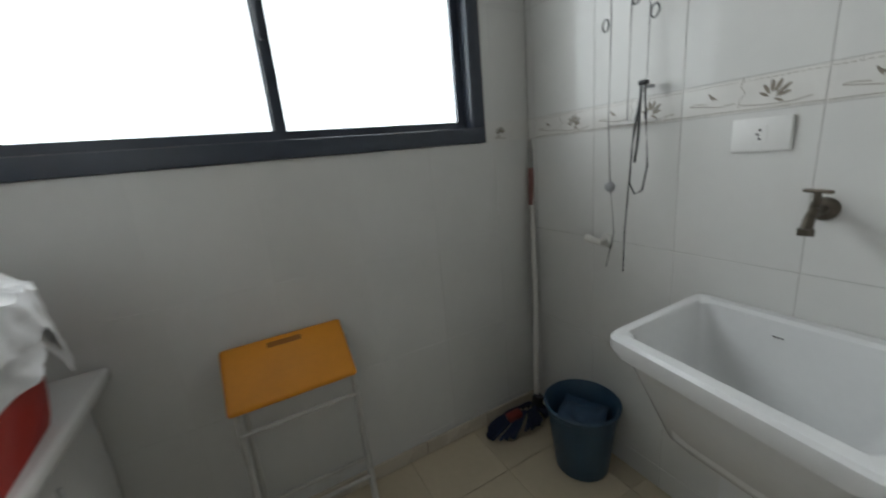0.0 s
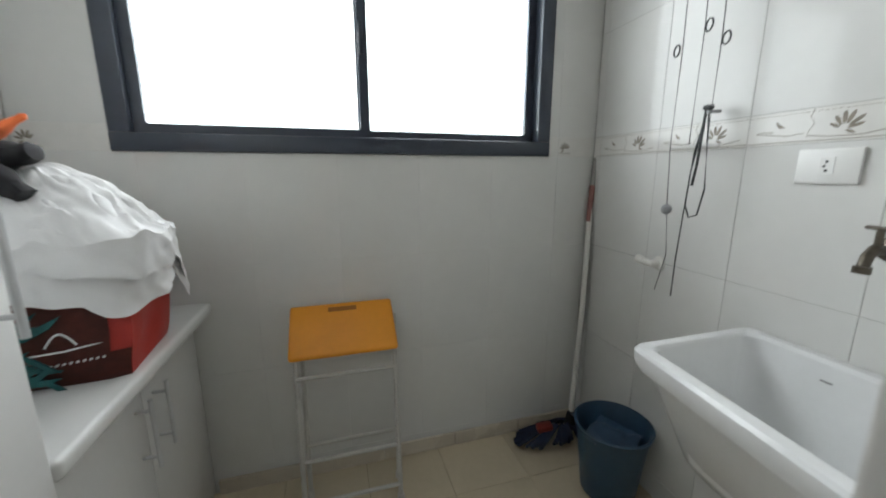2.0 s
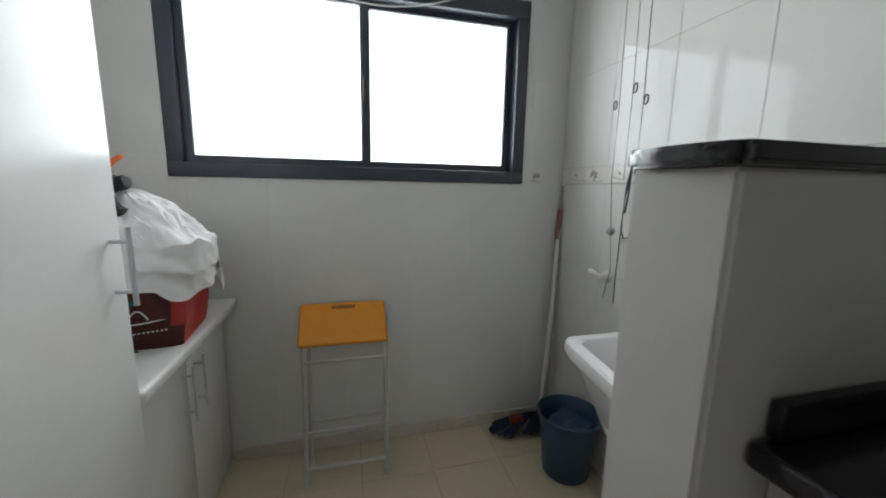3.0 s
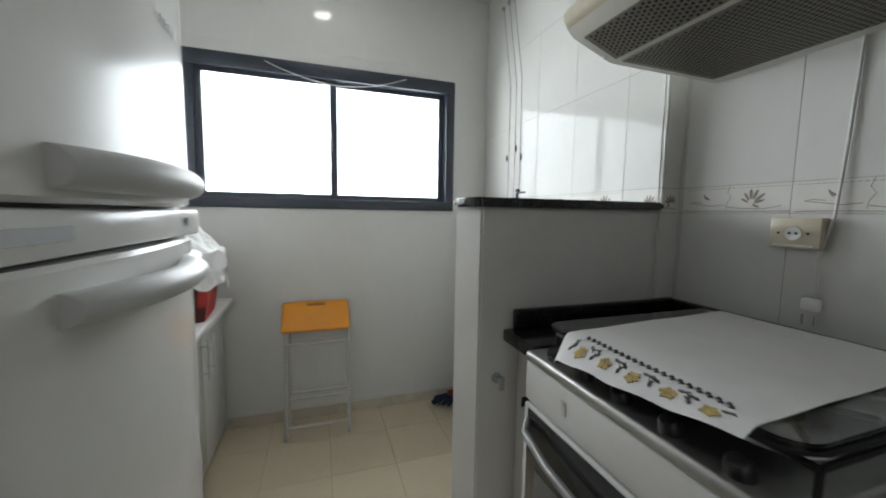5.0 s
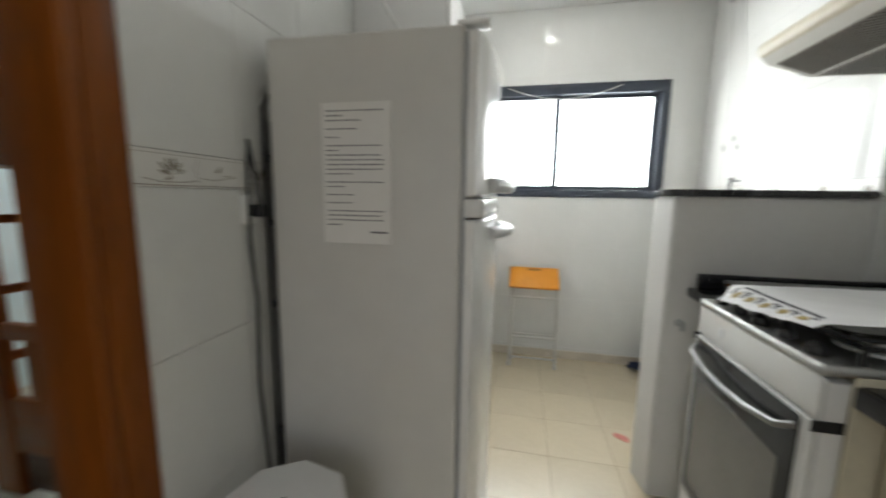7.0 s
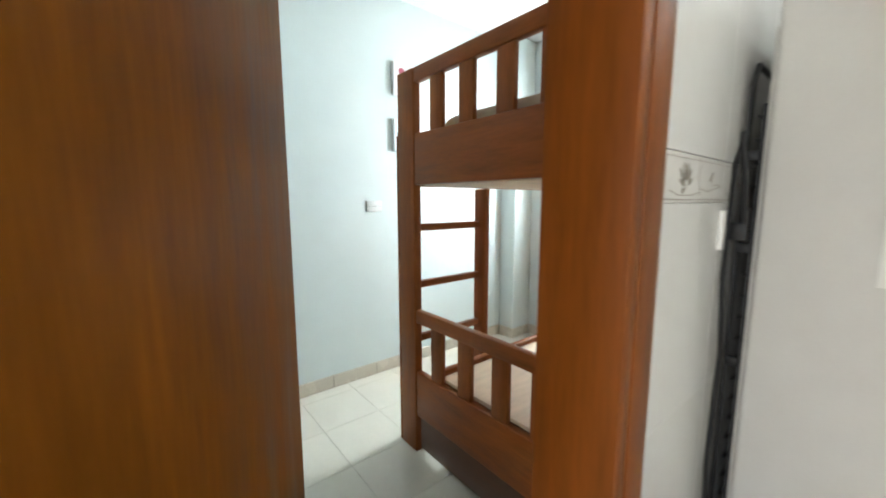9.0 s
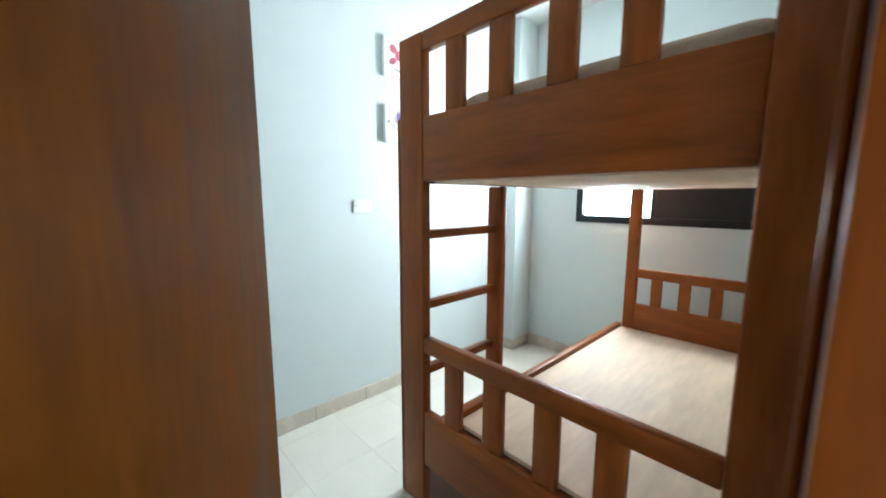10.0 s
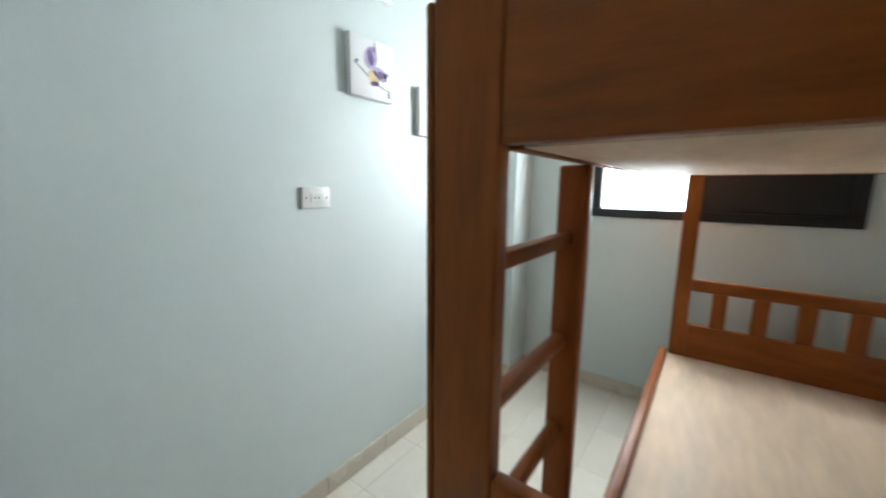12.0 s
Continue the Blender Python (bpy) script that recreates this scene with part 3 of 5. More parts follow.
# ---- laundry: stool, bucket, mop ----
def stool():
    s = thing("folding_stool", "tilted yellow plastic folding stool with white tube legs", "stool")
    x0, x1 = -0.162, 0.203
    seat = box(-0.1825, 0.1825, -0.105, 0.105, -0.012, 0.012, 0.011, 3)
    tilt = math.degrees(math.atan2(0.718 - 0.59, 0.17))
    st = part("seat", moved(seat, pose((x0 + x1) / 2, -0.113, 0.655, tilt)), YELLOW, s)
    # no slot is cut: its shade is a darker strip laid on the seat
    part("grip_slot_shade", moved(box(-0.05, 0.05, -0.009, 0.009, -0.001, 0.0015, 0.0007, 1), pose((x0 + x1) / 2, -0.113, 0.655, tilt) @ pose(0, 0.075, 0.0125)), material("slot_shadow", (0.30, 0.11, 0.01), 0.6), st)
    for x in (x0 + 0.02, x1 - 0.012):
        part("leg", tube([(x, -0.175, 0.60), (x, -0.20, 0.35), (x, -0.24, 0.012)], 0.0085, 10), TUBE, s)
        part("leg", tube([(x + 0.015, -0.075, 0.675), (x + 0.013, -0.105, 0.35), (x + 0.01, -0.13, 0.012)], 0.0085, 10), TUBE, s)
        part("foot_cap", tube([(x, -0.239, 0.03), (x, -0.242, 0.001)], 0.013, 10), TUBE, s)
        part("foot_cap", tube([(x + 0.01, -0.129, 0.03), (x + 0.01, -0.131, 0.001)], 0.012, 10), TUBE, s)
    for y, z in ((-0.188, 0.52), (-0.215, 0.22), (-0.236, 0.07)):
        part("crossbar", tube([(x0 + 0.02, y, z), (x1 - 0.012, y, z)], 0.007, 8), TUBE, s)
    part("crossbar", tube([(x0 + 0.03, -0.118, 0.21), (x1, -0.118, 0.21)], 0.007, 8), TUBE, s)


stool()


def bucket():
    b = thing("bucket", "dark blue plastic bucket with a cloth inside", "bucket", m=pose(0.966, -0.41, 0, 0, 0, 25))
    part("body", lathe([(0.092, 0.0), (0.098, 0.006), (0.128, 0.268), (0.137, 0.273), (0.139, 0.285), (0.132, 0.289), (0.124, 0.278), (0.095, 0.012), (0.01, 0.010)], 40), BLUE, b)
    part("bail", tube([(0.134 * math.cos(a), 0.134 * math.sin(a) * 0.96, 0.268) for a in [math.pi * k / 20 for k in range(21)]], 0.0035), BLUE, b)
    fl = bmesh.new()
    bmesh.ops.create_grid(fl, x_segments=16, y_segments=16, size=0.082)
    for v in fl.verts:
        v.co.z = 0.225 + 0.022 * noise.noise(v.co * 22) + v.co.x * 0.15
    bmesh.ops.solidify(fl, geom=fl.faces[:], thickness=0.004)
    part("wet_cloth", fl, material("blue_rag", (0.030, 0.070, 0.13), 0.8, var=0.2, bump=0.4), b, "folded blue rag")


bucket()


def mop():
    m = thing("mop", "mop with white handle and dark blue fibres", "mop")
    part("handle", tube([(1.0, -0.12, 0.09), (1.045, -0.085, 0.60), (1.093, -0.028, 1.13)], 0.011, 12), PIPE, m)
    part("grip", tube([(1.078, -0.041, 0.99), (1.0945, -0.0265, 1.145)], 0.0125, 12), material("faded_red_sleeve", (0.24, 0.10, 0.085), 0.5, var=0.2), m, "dark red handle sleeve")
    part("socket", moved(box(-0.02, 0.02, -0.02, 0.02, -0.03, 0.06, 0.008), pose(0.998, -0.122, 0.07, 8, 5, 0)), BLACKM, m)
    rng = random.Random(4)
    bm = bmesh.new()
    for k in range(90):
        a = rng.uniform(0, 2 * math.pi)
        d = Vector((math.cos(a) * 0.13, math.sin(a) * 0.055, 0))
        p0 = Vector((0.945, -0.118, 0.085)) + d * 0.35
        p1 = p0 + d * 0.6 + Vector((-0.03, 0, -0.035))
        p2 = p0 + d * 0.95 + Vector((-0.055, 0, -0.063 + rng.uniform(0, 0.02)))
        tube([p0, p1, p2], 0.0065, 5, bm)
    part("mop_head", bm, MOP, m, "dark blue mop strands")
    part("clamp", moved(box(-0.035, 0.035, -0.02, 0.02, -0.016, 0.016, 0.008), pose(0.862, -0.125, 0.080, 0, -8, -8)), REDP, m, "dark red plastic clamp")


mop()


def broom_pole():
    solid("broom_pole", tube([(1.02, -0.10, 0.003), (1.06, -0.055, 0.60), (1.104, -0.022, 1.26)], 0.010, 12), material("dull_metal_pole", (0.30, 0.29, 0.27), 0.4, 0.4, var=0.15), "dull grey pole leaning in the corner", "pole")


broom_pole()


# ---- laundry: tank, tap, clothesline ----
def tank():
    t = thing("laundry_tank", "white ceramic laundry tank on a pedestal", "laundry tank")
    bm = bmesh.new()
    x0, x1, y0, y1 = 0.70, XR - 0.014, -1.205, -0.715

    def ring(inset, z, rad, n=6, back=None):
        a0, a1, b0, b1 = x0 + inset, x1 - (back if back is not None else inset), y0 + inset, y1 - inset
        pts = []
        for cx, cy, s in ((a1 - rad, b1 - rad, 0), (a0 + rad, b1 - rad, 90), (a0 + rad, b0 + rad, 180), (a1 - rad, b0 + rad, 270)):
            for k in range(n + 1):
                a = radians(s + 90 * k / n)
                pts.append((cx + rad * math.cos(a), cy + rad * math.sin(a), z))
        return [bm.verts.new(p) for p in pts]
    rings = [ring(0.12, 0.49, 0.04, back=0.03), ring(0.095, 0.52, 0.04, back=0.01), ring(0.03, 0.715, 0.035, back=0.003), ring(0.004, 0.73, 0.05, back=0.002), ring(0.0, 0.748, 0.03, back=0), ring(0.0, 0.772, 0.03, back=0),
             ring(0.006, 0.780, 0.027, back=0.004), ring(0.03, 0.781, 0.025), ring(0.038, 0.773, 0.03), ring(0.065, 0.62, 0.04), ring(0.09, 0.53, 0.055), ring(0.13, 0.515, 0.05)]
    for a, b in zip(rings, rings[1:]):
        n = len(a)
        for k in range(n):
            bm.faces.new((a[k], a[(k + 1) % n], b[(k + 1) % n], b[k]))
    bm.faces.new(rings[-1])
    bm.faces.new(rings[0][::-1])
    bmesh.ops.recalc_face_normals(bm, faces=bm.faces)
    for v in bm.verts:
        v.co.x += 0.135 * (v.co.y + 0.715) * (x1 - v.co.x) / (x1 - x0)
    part("basin", bm, CERAMIC, t)
    ped = bmesh.new()
    prev = None
    for z, g in ((0.0, 0.0), (0.05, 0.006), (0.40, 0.008), (0.486, 0.008)):
        r = [ped.verts.new(p + (z,)) for p in ((0.855 + g, -1.085 + g), (1.10, -1.085 + g), (1.10, -0.895 - g), (0.855 + g, -0.895 - g))]
        if prev:
            for k in range(4):
                ped.faces.new((prev[k], prev[(k + 1) % 4], r[(k + 1) % 4], r[k]))
        prev = r
    ped.faces.new(prev)
    bmesh.ops.recalc_face_normals(ped, faces=ped.faces)
    bmesh.ops.bevel(ped, geom=[e for e in ped.edges if abs(e.verts[0].co.z - e.verts[1].co.z) > 0.03], offset=0.03, segments=4, affect="EDGES")
    part("pedestal", ped, CERAMIC, t)
    part("drain", moved(lathe([(0.028, 0), (0.028, 0.003), (0.02, 0.005)], 20), pose(0.93, -0.96, 0.516)), STEEL, t)
    part("overflow_mark", box(1.048, 1.050, -0.935, -0.913, 0.735, 0.7368), DARKP, t)


tank()


def tap():
    t = thing("tap", "aged brass garden tap on the tiled wall", "tap")
    x, y, z = XR - 0.012, -0.955, 1.043
    part("flange", moved(lathe([(0.026, 0), (0.026, 0.004), (0.021, 0.010), (0.010, 0.014)], 24), pose(x, y, z, 0, -90)), BRASS, t)
    part("body", tube([(x, y, z), (x - 0.05, y, z), (x - 0.06, y, z + 0.003), (x - 0.077, y, z - 0.010), (x - 0.085, y, z - 0.032)], 0.010, 12), BRASS, t)
    part("spout", tube([(x - 0.085, y, z - 0.030), (x - 0.086, y, z - 0.044)], 0.014, 14), BRASS, t)
    part("stem", tube([(x - 0.052, y, z), (x - 0.052, y, z + 0.042)], 0.0065, 10), BRASS, t)
    part("handle", moved(box(-0.026, 0.026, -0.006, 0.006, -0.004, 0.004, 0.003), pose(x - 0.052, y, z + 0.045, 0, 0, 75)), BRASS, t)


tap()


def angle_valve():
    t = thing("angle_valve", "white plastic outlet valve with a hanging cord", "valve")
    x, y, z = XR - 0.012, -0.405, 0.885
    part("flange", moved(lathe([(0.026, 0), (0.024, 0.006), (0.012, 0.01)], 20), pose(x, y, z, 0, -90)), PIPE, t)
    part("body", tube([(x, y, z), (x - 0.04, y, z + 0.002), (x - 0.055, y + 0.035, z + 0.012)], 0.012, 12), PIPE, t)
    part("knob", tube([(x - 0.05, y + 0.028, z + 0.01), (x - 0.056, y + 0.046, z + 0.014)], 0.014, 10), PIPE, t)


angle_valve()


def clothesline():
    c = thing("clothesline", "grey clothesline cords with rings hanging by the wall", "clothesline", m=pose(-0.012, -0.025, 0))
    x = XR - 0.055
    rng = random.Random(2)
    for k, (y, zr, zb) in enumerate(((-0.425, 1.56, 0.80), (-0.49, 1.60, 1.28), (-0.545, 1.55, 1.30))):
        run = [(x + 0.03, y + 0.17, 2.43), (x, y + 0.008, 1.95), (x, y, zr), (x, y + 0.004, 1.28)]
        if k == 0:
            run += [(x + 0.02, y + 0.01, 1.10), (x + 0.025, y - 0.005, 0.93), (x + 0.02, y + 0.02, zb)]
        cd = part("cord", tube(run, 0.0015, 6), CORD, c)
        part("ring", moved(tube([(0.016 * math.cos(a), 0.016 * math.sin(a), 0) for a in [2 * math.pi * i / 18 for i in range(18)]], 0.0024, 6, closed=True), pose(x - 0.004, y + 0.016 * (1 if k == 0 else -1), zr, 90, 0, 70)), BLACKM, cd)
        part("pulley", moved(lathe([(0.010, -0.006), (0.012, 0), (0.010, 0.006)], 14), pose(XR - 0.02, y + 0.19, 2.44, 90)), GREYP, cd)
    part("ball", moved(lathe([(0.004, -0.017), (0.014, -0.010), (0.017, 0), (0.014, 0.010), (0.004, 0.017)], 16), pose(x + 0.02, -0.415, 1.08)), GREYP, c)
    part("rail", tube([(x + 0.025, -0.40, 1.275), (x + 0.025, -0.56, 1.275)], 0.004), WCORD, c)
    loop = [(x, -0.535, 1.375), (x - 0.01, -0.55, 1.30), (x - 0.008, -0.56, 1.15), (x - 0.006, -0.545, 1.075), (x - 0.006, -0.52, 1.065), (x - 0.008, -0.505, 1.10), (x - 0.01, -0.515, 1.25), (x, -0.53, 1.37)]
    part("coiled_cord", tube(loop, 0.0024, 6), BLACKM, c, "black coiled cord")
    part("coiled_cord", tube([(x - 0.004, -0.53, 1.37), (x - 0.012, -0.53, 1.22), (x - 0.012, -0.522, 1.16)], 0.004, 6), BLACKM, c)
    part("coiled_cord", tube([(x, -0.53, 1.372), (x - 0.006, -0.508, 1.20), (x + 0.01, -0.48, 0.93), (x + 0.015, -0.475, 0.80)], 0.002, 6), BLACKM, c)
    part("knot", moved(box(-0.008, 0.008, -0.014, 0.014, -0.007, 0.007, 0.005), pose(x - 0.002, -0.535, 1.378)), BLACKM, c)
    part("hook", tube([(XR - 0.012, -0.535, 1.37), (x - 0.006, -0.535, 1.366)], 0.005), GREYP, c)


clothesline()


def wall_plate(name, u0, u1, z0, z1, label, holes=3):
    p = thing(name, label, "socket")
    part("plate", box(XR - 0.020, XR - 0.011, u0, u1, z0, z1, 0.003), PLATE, p)
    uc, zc = (u0 + u1) / 2, (z0 + z1) / 2
    part("insert", box(XR - 0.0215, XR - 0.0195, uc - 0.014, uc + 0.014, zc - 0.02, zc + 0.02, 0.0008, 1), PLATE, p)
    for k in range(holes):
        part("hole", moved(lathe([(0.003, 0), (0.003, 0.0012)], 10), pose(XR - 0.0213, uc + (0.004 if k == 1 else 0), zc + (k - 1) * 0.010, 0, -90)), DARKP, p)


wall_plate("laundry_socket", -0.884, -0.766, 1.172, 1.25, "white single socket plate on tiled wall")


def kitchen_socket():
    p = thing("kitchen_socket", "yellowed white socket box with a plug lead", "socket", m=pose(0, -0.04, 0))
    y0, y1, z0, z1 = -1.733, -1.628, 1.178, 1.255
    part("box", box(XK - 0.045, XK - 0.011, y0, y1, z0, z1, 0.005), CREAM, p)
    for k in range(2):
        part("face", moved(lathe([(0.017, 0), (0.017, 0.003), (0.013, 0.001)], 20), pose(XK - 0.0455, -1.680, 1.216, 0, -90)) if k == 0 else box(XK - 0.048, XK - 0.0455, y0 + 0.012, y1 - 0.012, z0 + 0.006, z0 + 0.010), PLATE, p)
    for dy in (-0.03, -0.007, 0.007, 0.03):
        part("hole", moved(lathe([(0.003, 0), (0.003, 0.0015)], 10), pose(XK - 0.0475, -1.680 + dy, 1.216, 0, -90)), DARKP, p)
    cable = [(XK - 0.016, -1.758, 2.2), (XK - 0.016, -1.758, 1.72), (XK - 0.018, -1.748, 1.40), (XK - 0.022, -1.743, 1.26), (XK - 0.03, -1.723, 1.15), (XK - 0.028, -1.728, 1.09), (XK - 0.022, -1.723, 1.055)]
    part("cable", tube(cable, 0.0035, 8), WCORD, p)
    pl = part("plug", box(XK - 0.036, XK - 0.016, -1.738, -1.702, 1.03, 1.06, 0.005), PLATE, p)
    for dy in (-0.012, 0.012):
        part("pin", tube([(XK - 0.028, -1.718 + dy, 1.02), (XK - 0.028, -1.718 + dy, 0.995)], 0.0025), STEEL, pl)


kitchen_socket()


def ceiling_lamp():
    c = thing("ceiling_lamp", "small square white ceiling light, switched on", "ceiling light")
    part("frame", box(0.03, 0.15, -0.55, -0.43, H - 0.022, H - 0.001, 0.005), WHITE, c)
    part("diffuser", box(0.045, 0.135, -0.535, -0.445, H - 0.028, H - 0.0225, 0.002), LAMPG, c)


ceiling_lamp()
solid("window_cord", tube([(-0.22 + 0.78 * k / 24, -0.03, 2.055 - 0.085 * math.sin(math.pi * k / 24) ** 0.9) for k in range(25)], 0.003, 6), WCORD, "thin white cord sagging along the window head", "cord")


def floor_scrap():
    rng = random.Random(3)
    out = [((0.042 + 0.012 * rng.random()) * math.cos(a) * 0.9, (0.02 + 0.012 * rng.random()) * math.sin(a)) for a in [2 * math.pi * k / 16 for k in range(16)]]
    solid("floor_scrap", moved(prism(out, 0.0015), pose(0.475, -0.98, 0.0005, 0, 0, -35)), material("pale_red_scrap", (0.55, 0.20, 0.16), 0.7, var=0.3, scale=40), "small pale red scrap on the floor tiles", "scrap")


floor_scrap()


# ---- kitchen: fridge, bin, note ----
def fridge():
    f = thing("fridge", "white two-door fridge freezer with curved grey handles", "fridge")
    x0, xb, y0, y1, zt = -0.81, -0.258, -1.988, -1.375, 1.676
    part("body", box(x0, xb, y0, y1, 0.03, zt, 0.010, 3), ENAMELS, f)
    part("back_panel", box(x0 - 0.006, x0 - 0.001, y0 + 0.012, y1 - 0.02, 0.25, 1.60, 0.002), ENAMELS, f)
    cond = part("condenser", tube([(x0 - 0.034, y0 + 0.02, 0.22), (x0 - 0.034, y0 + 0.02, 1.50), (x0 - 0.034, y0 + 0.05, 1.545), (x0 - 0.034, y1 - 0.08, 1.545), (x0 - 0.034, y1 - 0.05, 1.50), (x0 - 0.034, y1 - 0.05, 0.22)], 0.0055, 8), BLACKM, f, "black condenser frame")
    part("edge_strip", box(x0 - 0.014, x0 - 0.0065, y0 + 0.012, y0 + 0.030, 0.25, 1.46, 0.002), BLACKM, f)
    for z in (0.50, 0.92, 1.17, 1.36):
        part("bracket", box(x0 - 0.036, x0 - 0.0065, y0 + 0.014, y0 + 0.028, z - 0.010, z + 0.010, 0.002), BLACKM, cond)
    for k in range(23):
        z = 0.35 + k * 0.05
        part("condenser_tube", tube([(x0 - 0.034, y0 + 0.09, z), (x0 - 0.034, y1 - 0.06, z)], 0.003, 6), BLACKM, cond)
    part("gasket", box(xb, xb + 0.012, y0 + 0.012, y1 - 0.012, 0.06, zt - 0.015), GREYP, f)

    def bowed(z0, z1):
        bm = bmesh.new()
        n = 12
        rows = []
        for z in (z0, z0 + 0.006, z1 - 0.006, z1):
            e = 0.006 if z in (z0, z1) else 0
            r = []
            for k in range(n + 1):
                y = y0 + e + (y1 - y0 - 2 * e) * k / n
                u = 2 * k / n - 1
                r.append(bm.verts.new((xb + 0.045 - e + 0.026 * (1 - u * u) - (0.010 if k in (0, n) else 0), y, z)))
            rows.append((r, [bm.verts.new((xb + 0.0125, y0 + e, z)), bm.verts.new((xb + 0.0125, y1 - e, z))]))
        for (a, ab), (b, bb) in zip(rows, rows[1:]):
            for k in range(n):
                bm.faces.new((a[k], a[k + 1], b[k + 1], b[k]))
            bm.faces.new((ab[0], a[0], b[0], bb[0]))
            bm.faces.new((a[-1], ab[1], bb[1], b[-1]))
            bm.faces.new((ab[1], ab[0], bb[0], bb[1]))
        bm.faces.new([*rows[0][0], rows[0][1][1], rows[0][1][0]])
        bm.faces.new([*rows[-1][0], rows[-1][1][1], rows[-1][1][0]])
        bmesh.ops.recalc_face_normals(bm, faces=bm.faces)
        return bm

    def pull(z, tall):
        bm = bmesh.new()
        n = 16
        rings = []
        for k in range(n + 1):
            u = k / n
            y = y0 + 0.13 + (y1 - y0 - 0.13) * u
            q = 2 * (y - y0) / (y1 - y0) - 1
            xo = xb + 0.043 + 0.026 * (1 - q * q) + 0.048 * math.sin(math.pi * min(1, u * 1.25 + 0.02)) ** 0.6 + 0.012
            h = tall * (0.82 + 0.18 * math.sin(math.pi * min(1, u + 0.25)))
            rings.append([bm.verts.new((xo - 0.020 + 0.024 * math.cos(2 * math.pi * m / 14), y, z + h * math.sin(2 * math.pi * m / 14))) for m in range(14)])
        for a, b in zip(rings, rings[1:]):
            for k in range(14):
                bm.faces.new((a[k], a[(k + 1) % 14], b[(k + 1) % 14], b[k]))
        bm.faces.new(rings[0][::-1])
        bm.faces.new(rings[-1])
        bmesh.ops.recalc_face_normals(bm, faces=bm.faces)
        return bm
    up = part("freezer_door", bowed(1.255, zt - 0.012), ENAMEL, f)
    part("handle", pull(1.290, 0.023), HANDLE, up, "curved pale grey handle")
    dn = part("fridge_door", bowed(0.06, 1.195), ENAMEL, f)
    part("handle", pull(1.150, 0.019), HANDLE, dn, "curved pale grey handle")
    pan = part("control_strip", box(xb + 0.005, xb + 0.058, y0 + 0.01, y1 - 0.01, 1.20, 1.25, 0.006), ENAMEL, f)
    part("badge_bar", box(xb + 0.058, xb + 0.060, y0 + 0.05, y0 + 0.17, 1.217, 1.232), GREYP, pan)
    part("button", moved(lathe([(0.008, 0), (0.008, 0.006)], 14), pose(xb + 0.058, y1 - 0.09, 1.228, 0, 90)), SILVER, pan)
    part("top_hinge", box(xb - 0.02, xb + 0.06, y0 + 0.01, y0 + 0.06, zt + 0.0005, zt + 0.014, 0.004), ENAMEL, f)
    for k in range(5):
        part("badge_letter_bar", box(xb + 0.0675, xb + 0.0695, y1 - 0.22 + k * 0.018, y1 - 0.21 + k * 0.018, 1.545, 1.56), SILVER, f)
    for y in (y0 + 0.06, y1 - 0.06):
        for x in (x0 + 0.06, xb - 0.06):
            part("foot", tube([(x, y, 0.0), (x, y, 0.032)], 0.02, 12), GREYP, f)


fridge()


def note():
    n = thing("paper_note", "printed sheet of paper taped to the fridge side", "paper")
    y, x0, x1, z0, z1 = -1.9895, -0.645, -0.447, 1.122, 1.50
    bm = box(x0, x1, y - 0.0032, y - 0.0022, z0, z1)
    part("sheet", bm, PAPER, n)
    rng = random.Random(11)
    z = z1 - 0.02
    k = 0
    while z > z0 + 0.06:
        full = rng.random()
        w = 0.17 if full > 0.3 else rng.uniform(0.04, 0.1)
        xa = x0 + 0.012
        line, xe = bmesh.new(), xa + w * rng.uniform(0.92, 1)
        while xa < xe - 0.006:
            xw = min(xe, xa + rng.uniform(0.006, 0.022))
            rbox(line, xa, xw, y - 0.0044, y - 0.0034, z - rng.uniform(0.0026, 0.0034), z)
            xa = xw + 0.0028
        part("text_line", line, INK, n)
        k += 1
        z -= 0.0125 if rng.random() > 0.25 else 0.022
    part("text_line", box(x0 + 0.01, x0 + 0.05, y - 0.0044, y - 0.0034, z0 + 0.05, z0 + 0.053), INK, n)
    part("text_line", box(x1 - 0.06, x1 - 0.01, y - 0.0044, y - 0.0034, z0 + 0.03, z0 + 0.035), INK, n)


note()


def bin_():
    b = thing("waste_bin", "white plastic bin with an octagonal lid", "bin", m=pose(-0.63, -2.255, 0, 0, 0, 10))
    part("body", lathe([(0.115, 0.0), (0.12, 0.01), (0.15, 0.49), (0.153, 0.50)], 8), WHITE, b)
    part("lid", lathe([(0.159, 0.501), (0.161, 0.512), (0.150, 0.526), (0.05, 0.534), (0.02, 0.534)], 8), WHITE, b)
    part("lid_hole", lathe([(0.010, 0.5345), (0.010, 0.536)], 14), DARKP, b)


bin_()


def left_wall_switch():
    s = thing("fridge_socket", "white socket with a black plug behind the fridge", "socket")
    part("plate", box(XL + 0.011, XL + 0.02, -2.06, -2.005, 1.17, 1.25, 0.003), PLATE, s)
    part("plug", box(XL + 0.02, XL + 0.05, -2.03, -2.008, 1.19, 1.225, 0.004), BLACKM, s, "black plug")
    lead = [(XL + 0.046, -2.02, 1.215), (XL + 0.040, -2.035, 1.32), (XL + 0.034, -2.045, 1.40), (XL + 0.026, -2.04, 1.34), (XL + 0.024, -2.045, 1.12), (XL + 0.030, -2.035, 0.95), (XL + 0.026, -2.04, 0.7), (XL + 0.034, -2.03, 0.45), (XL + 0.036, -2.02, 0.12), (XL + 0.045, -2.0, 0.03)]
    part("lead", tube(lead, 0.0055, 8), BLACKM, s, "thick black lead")


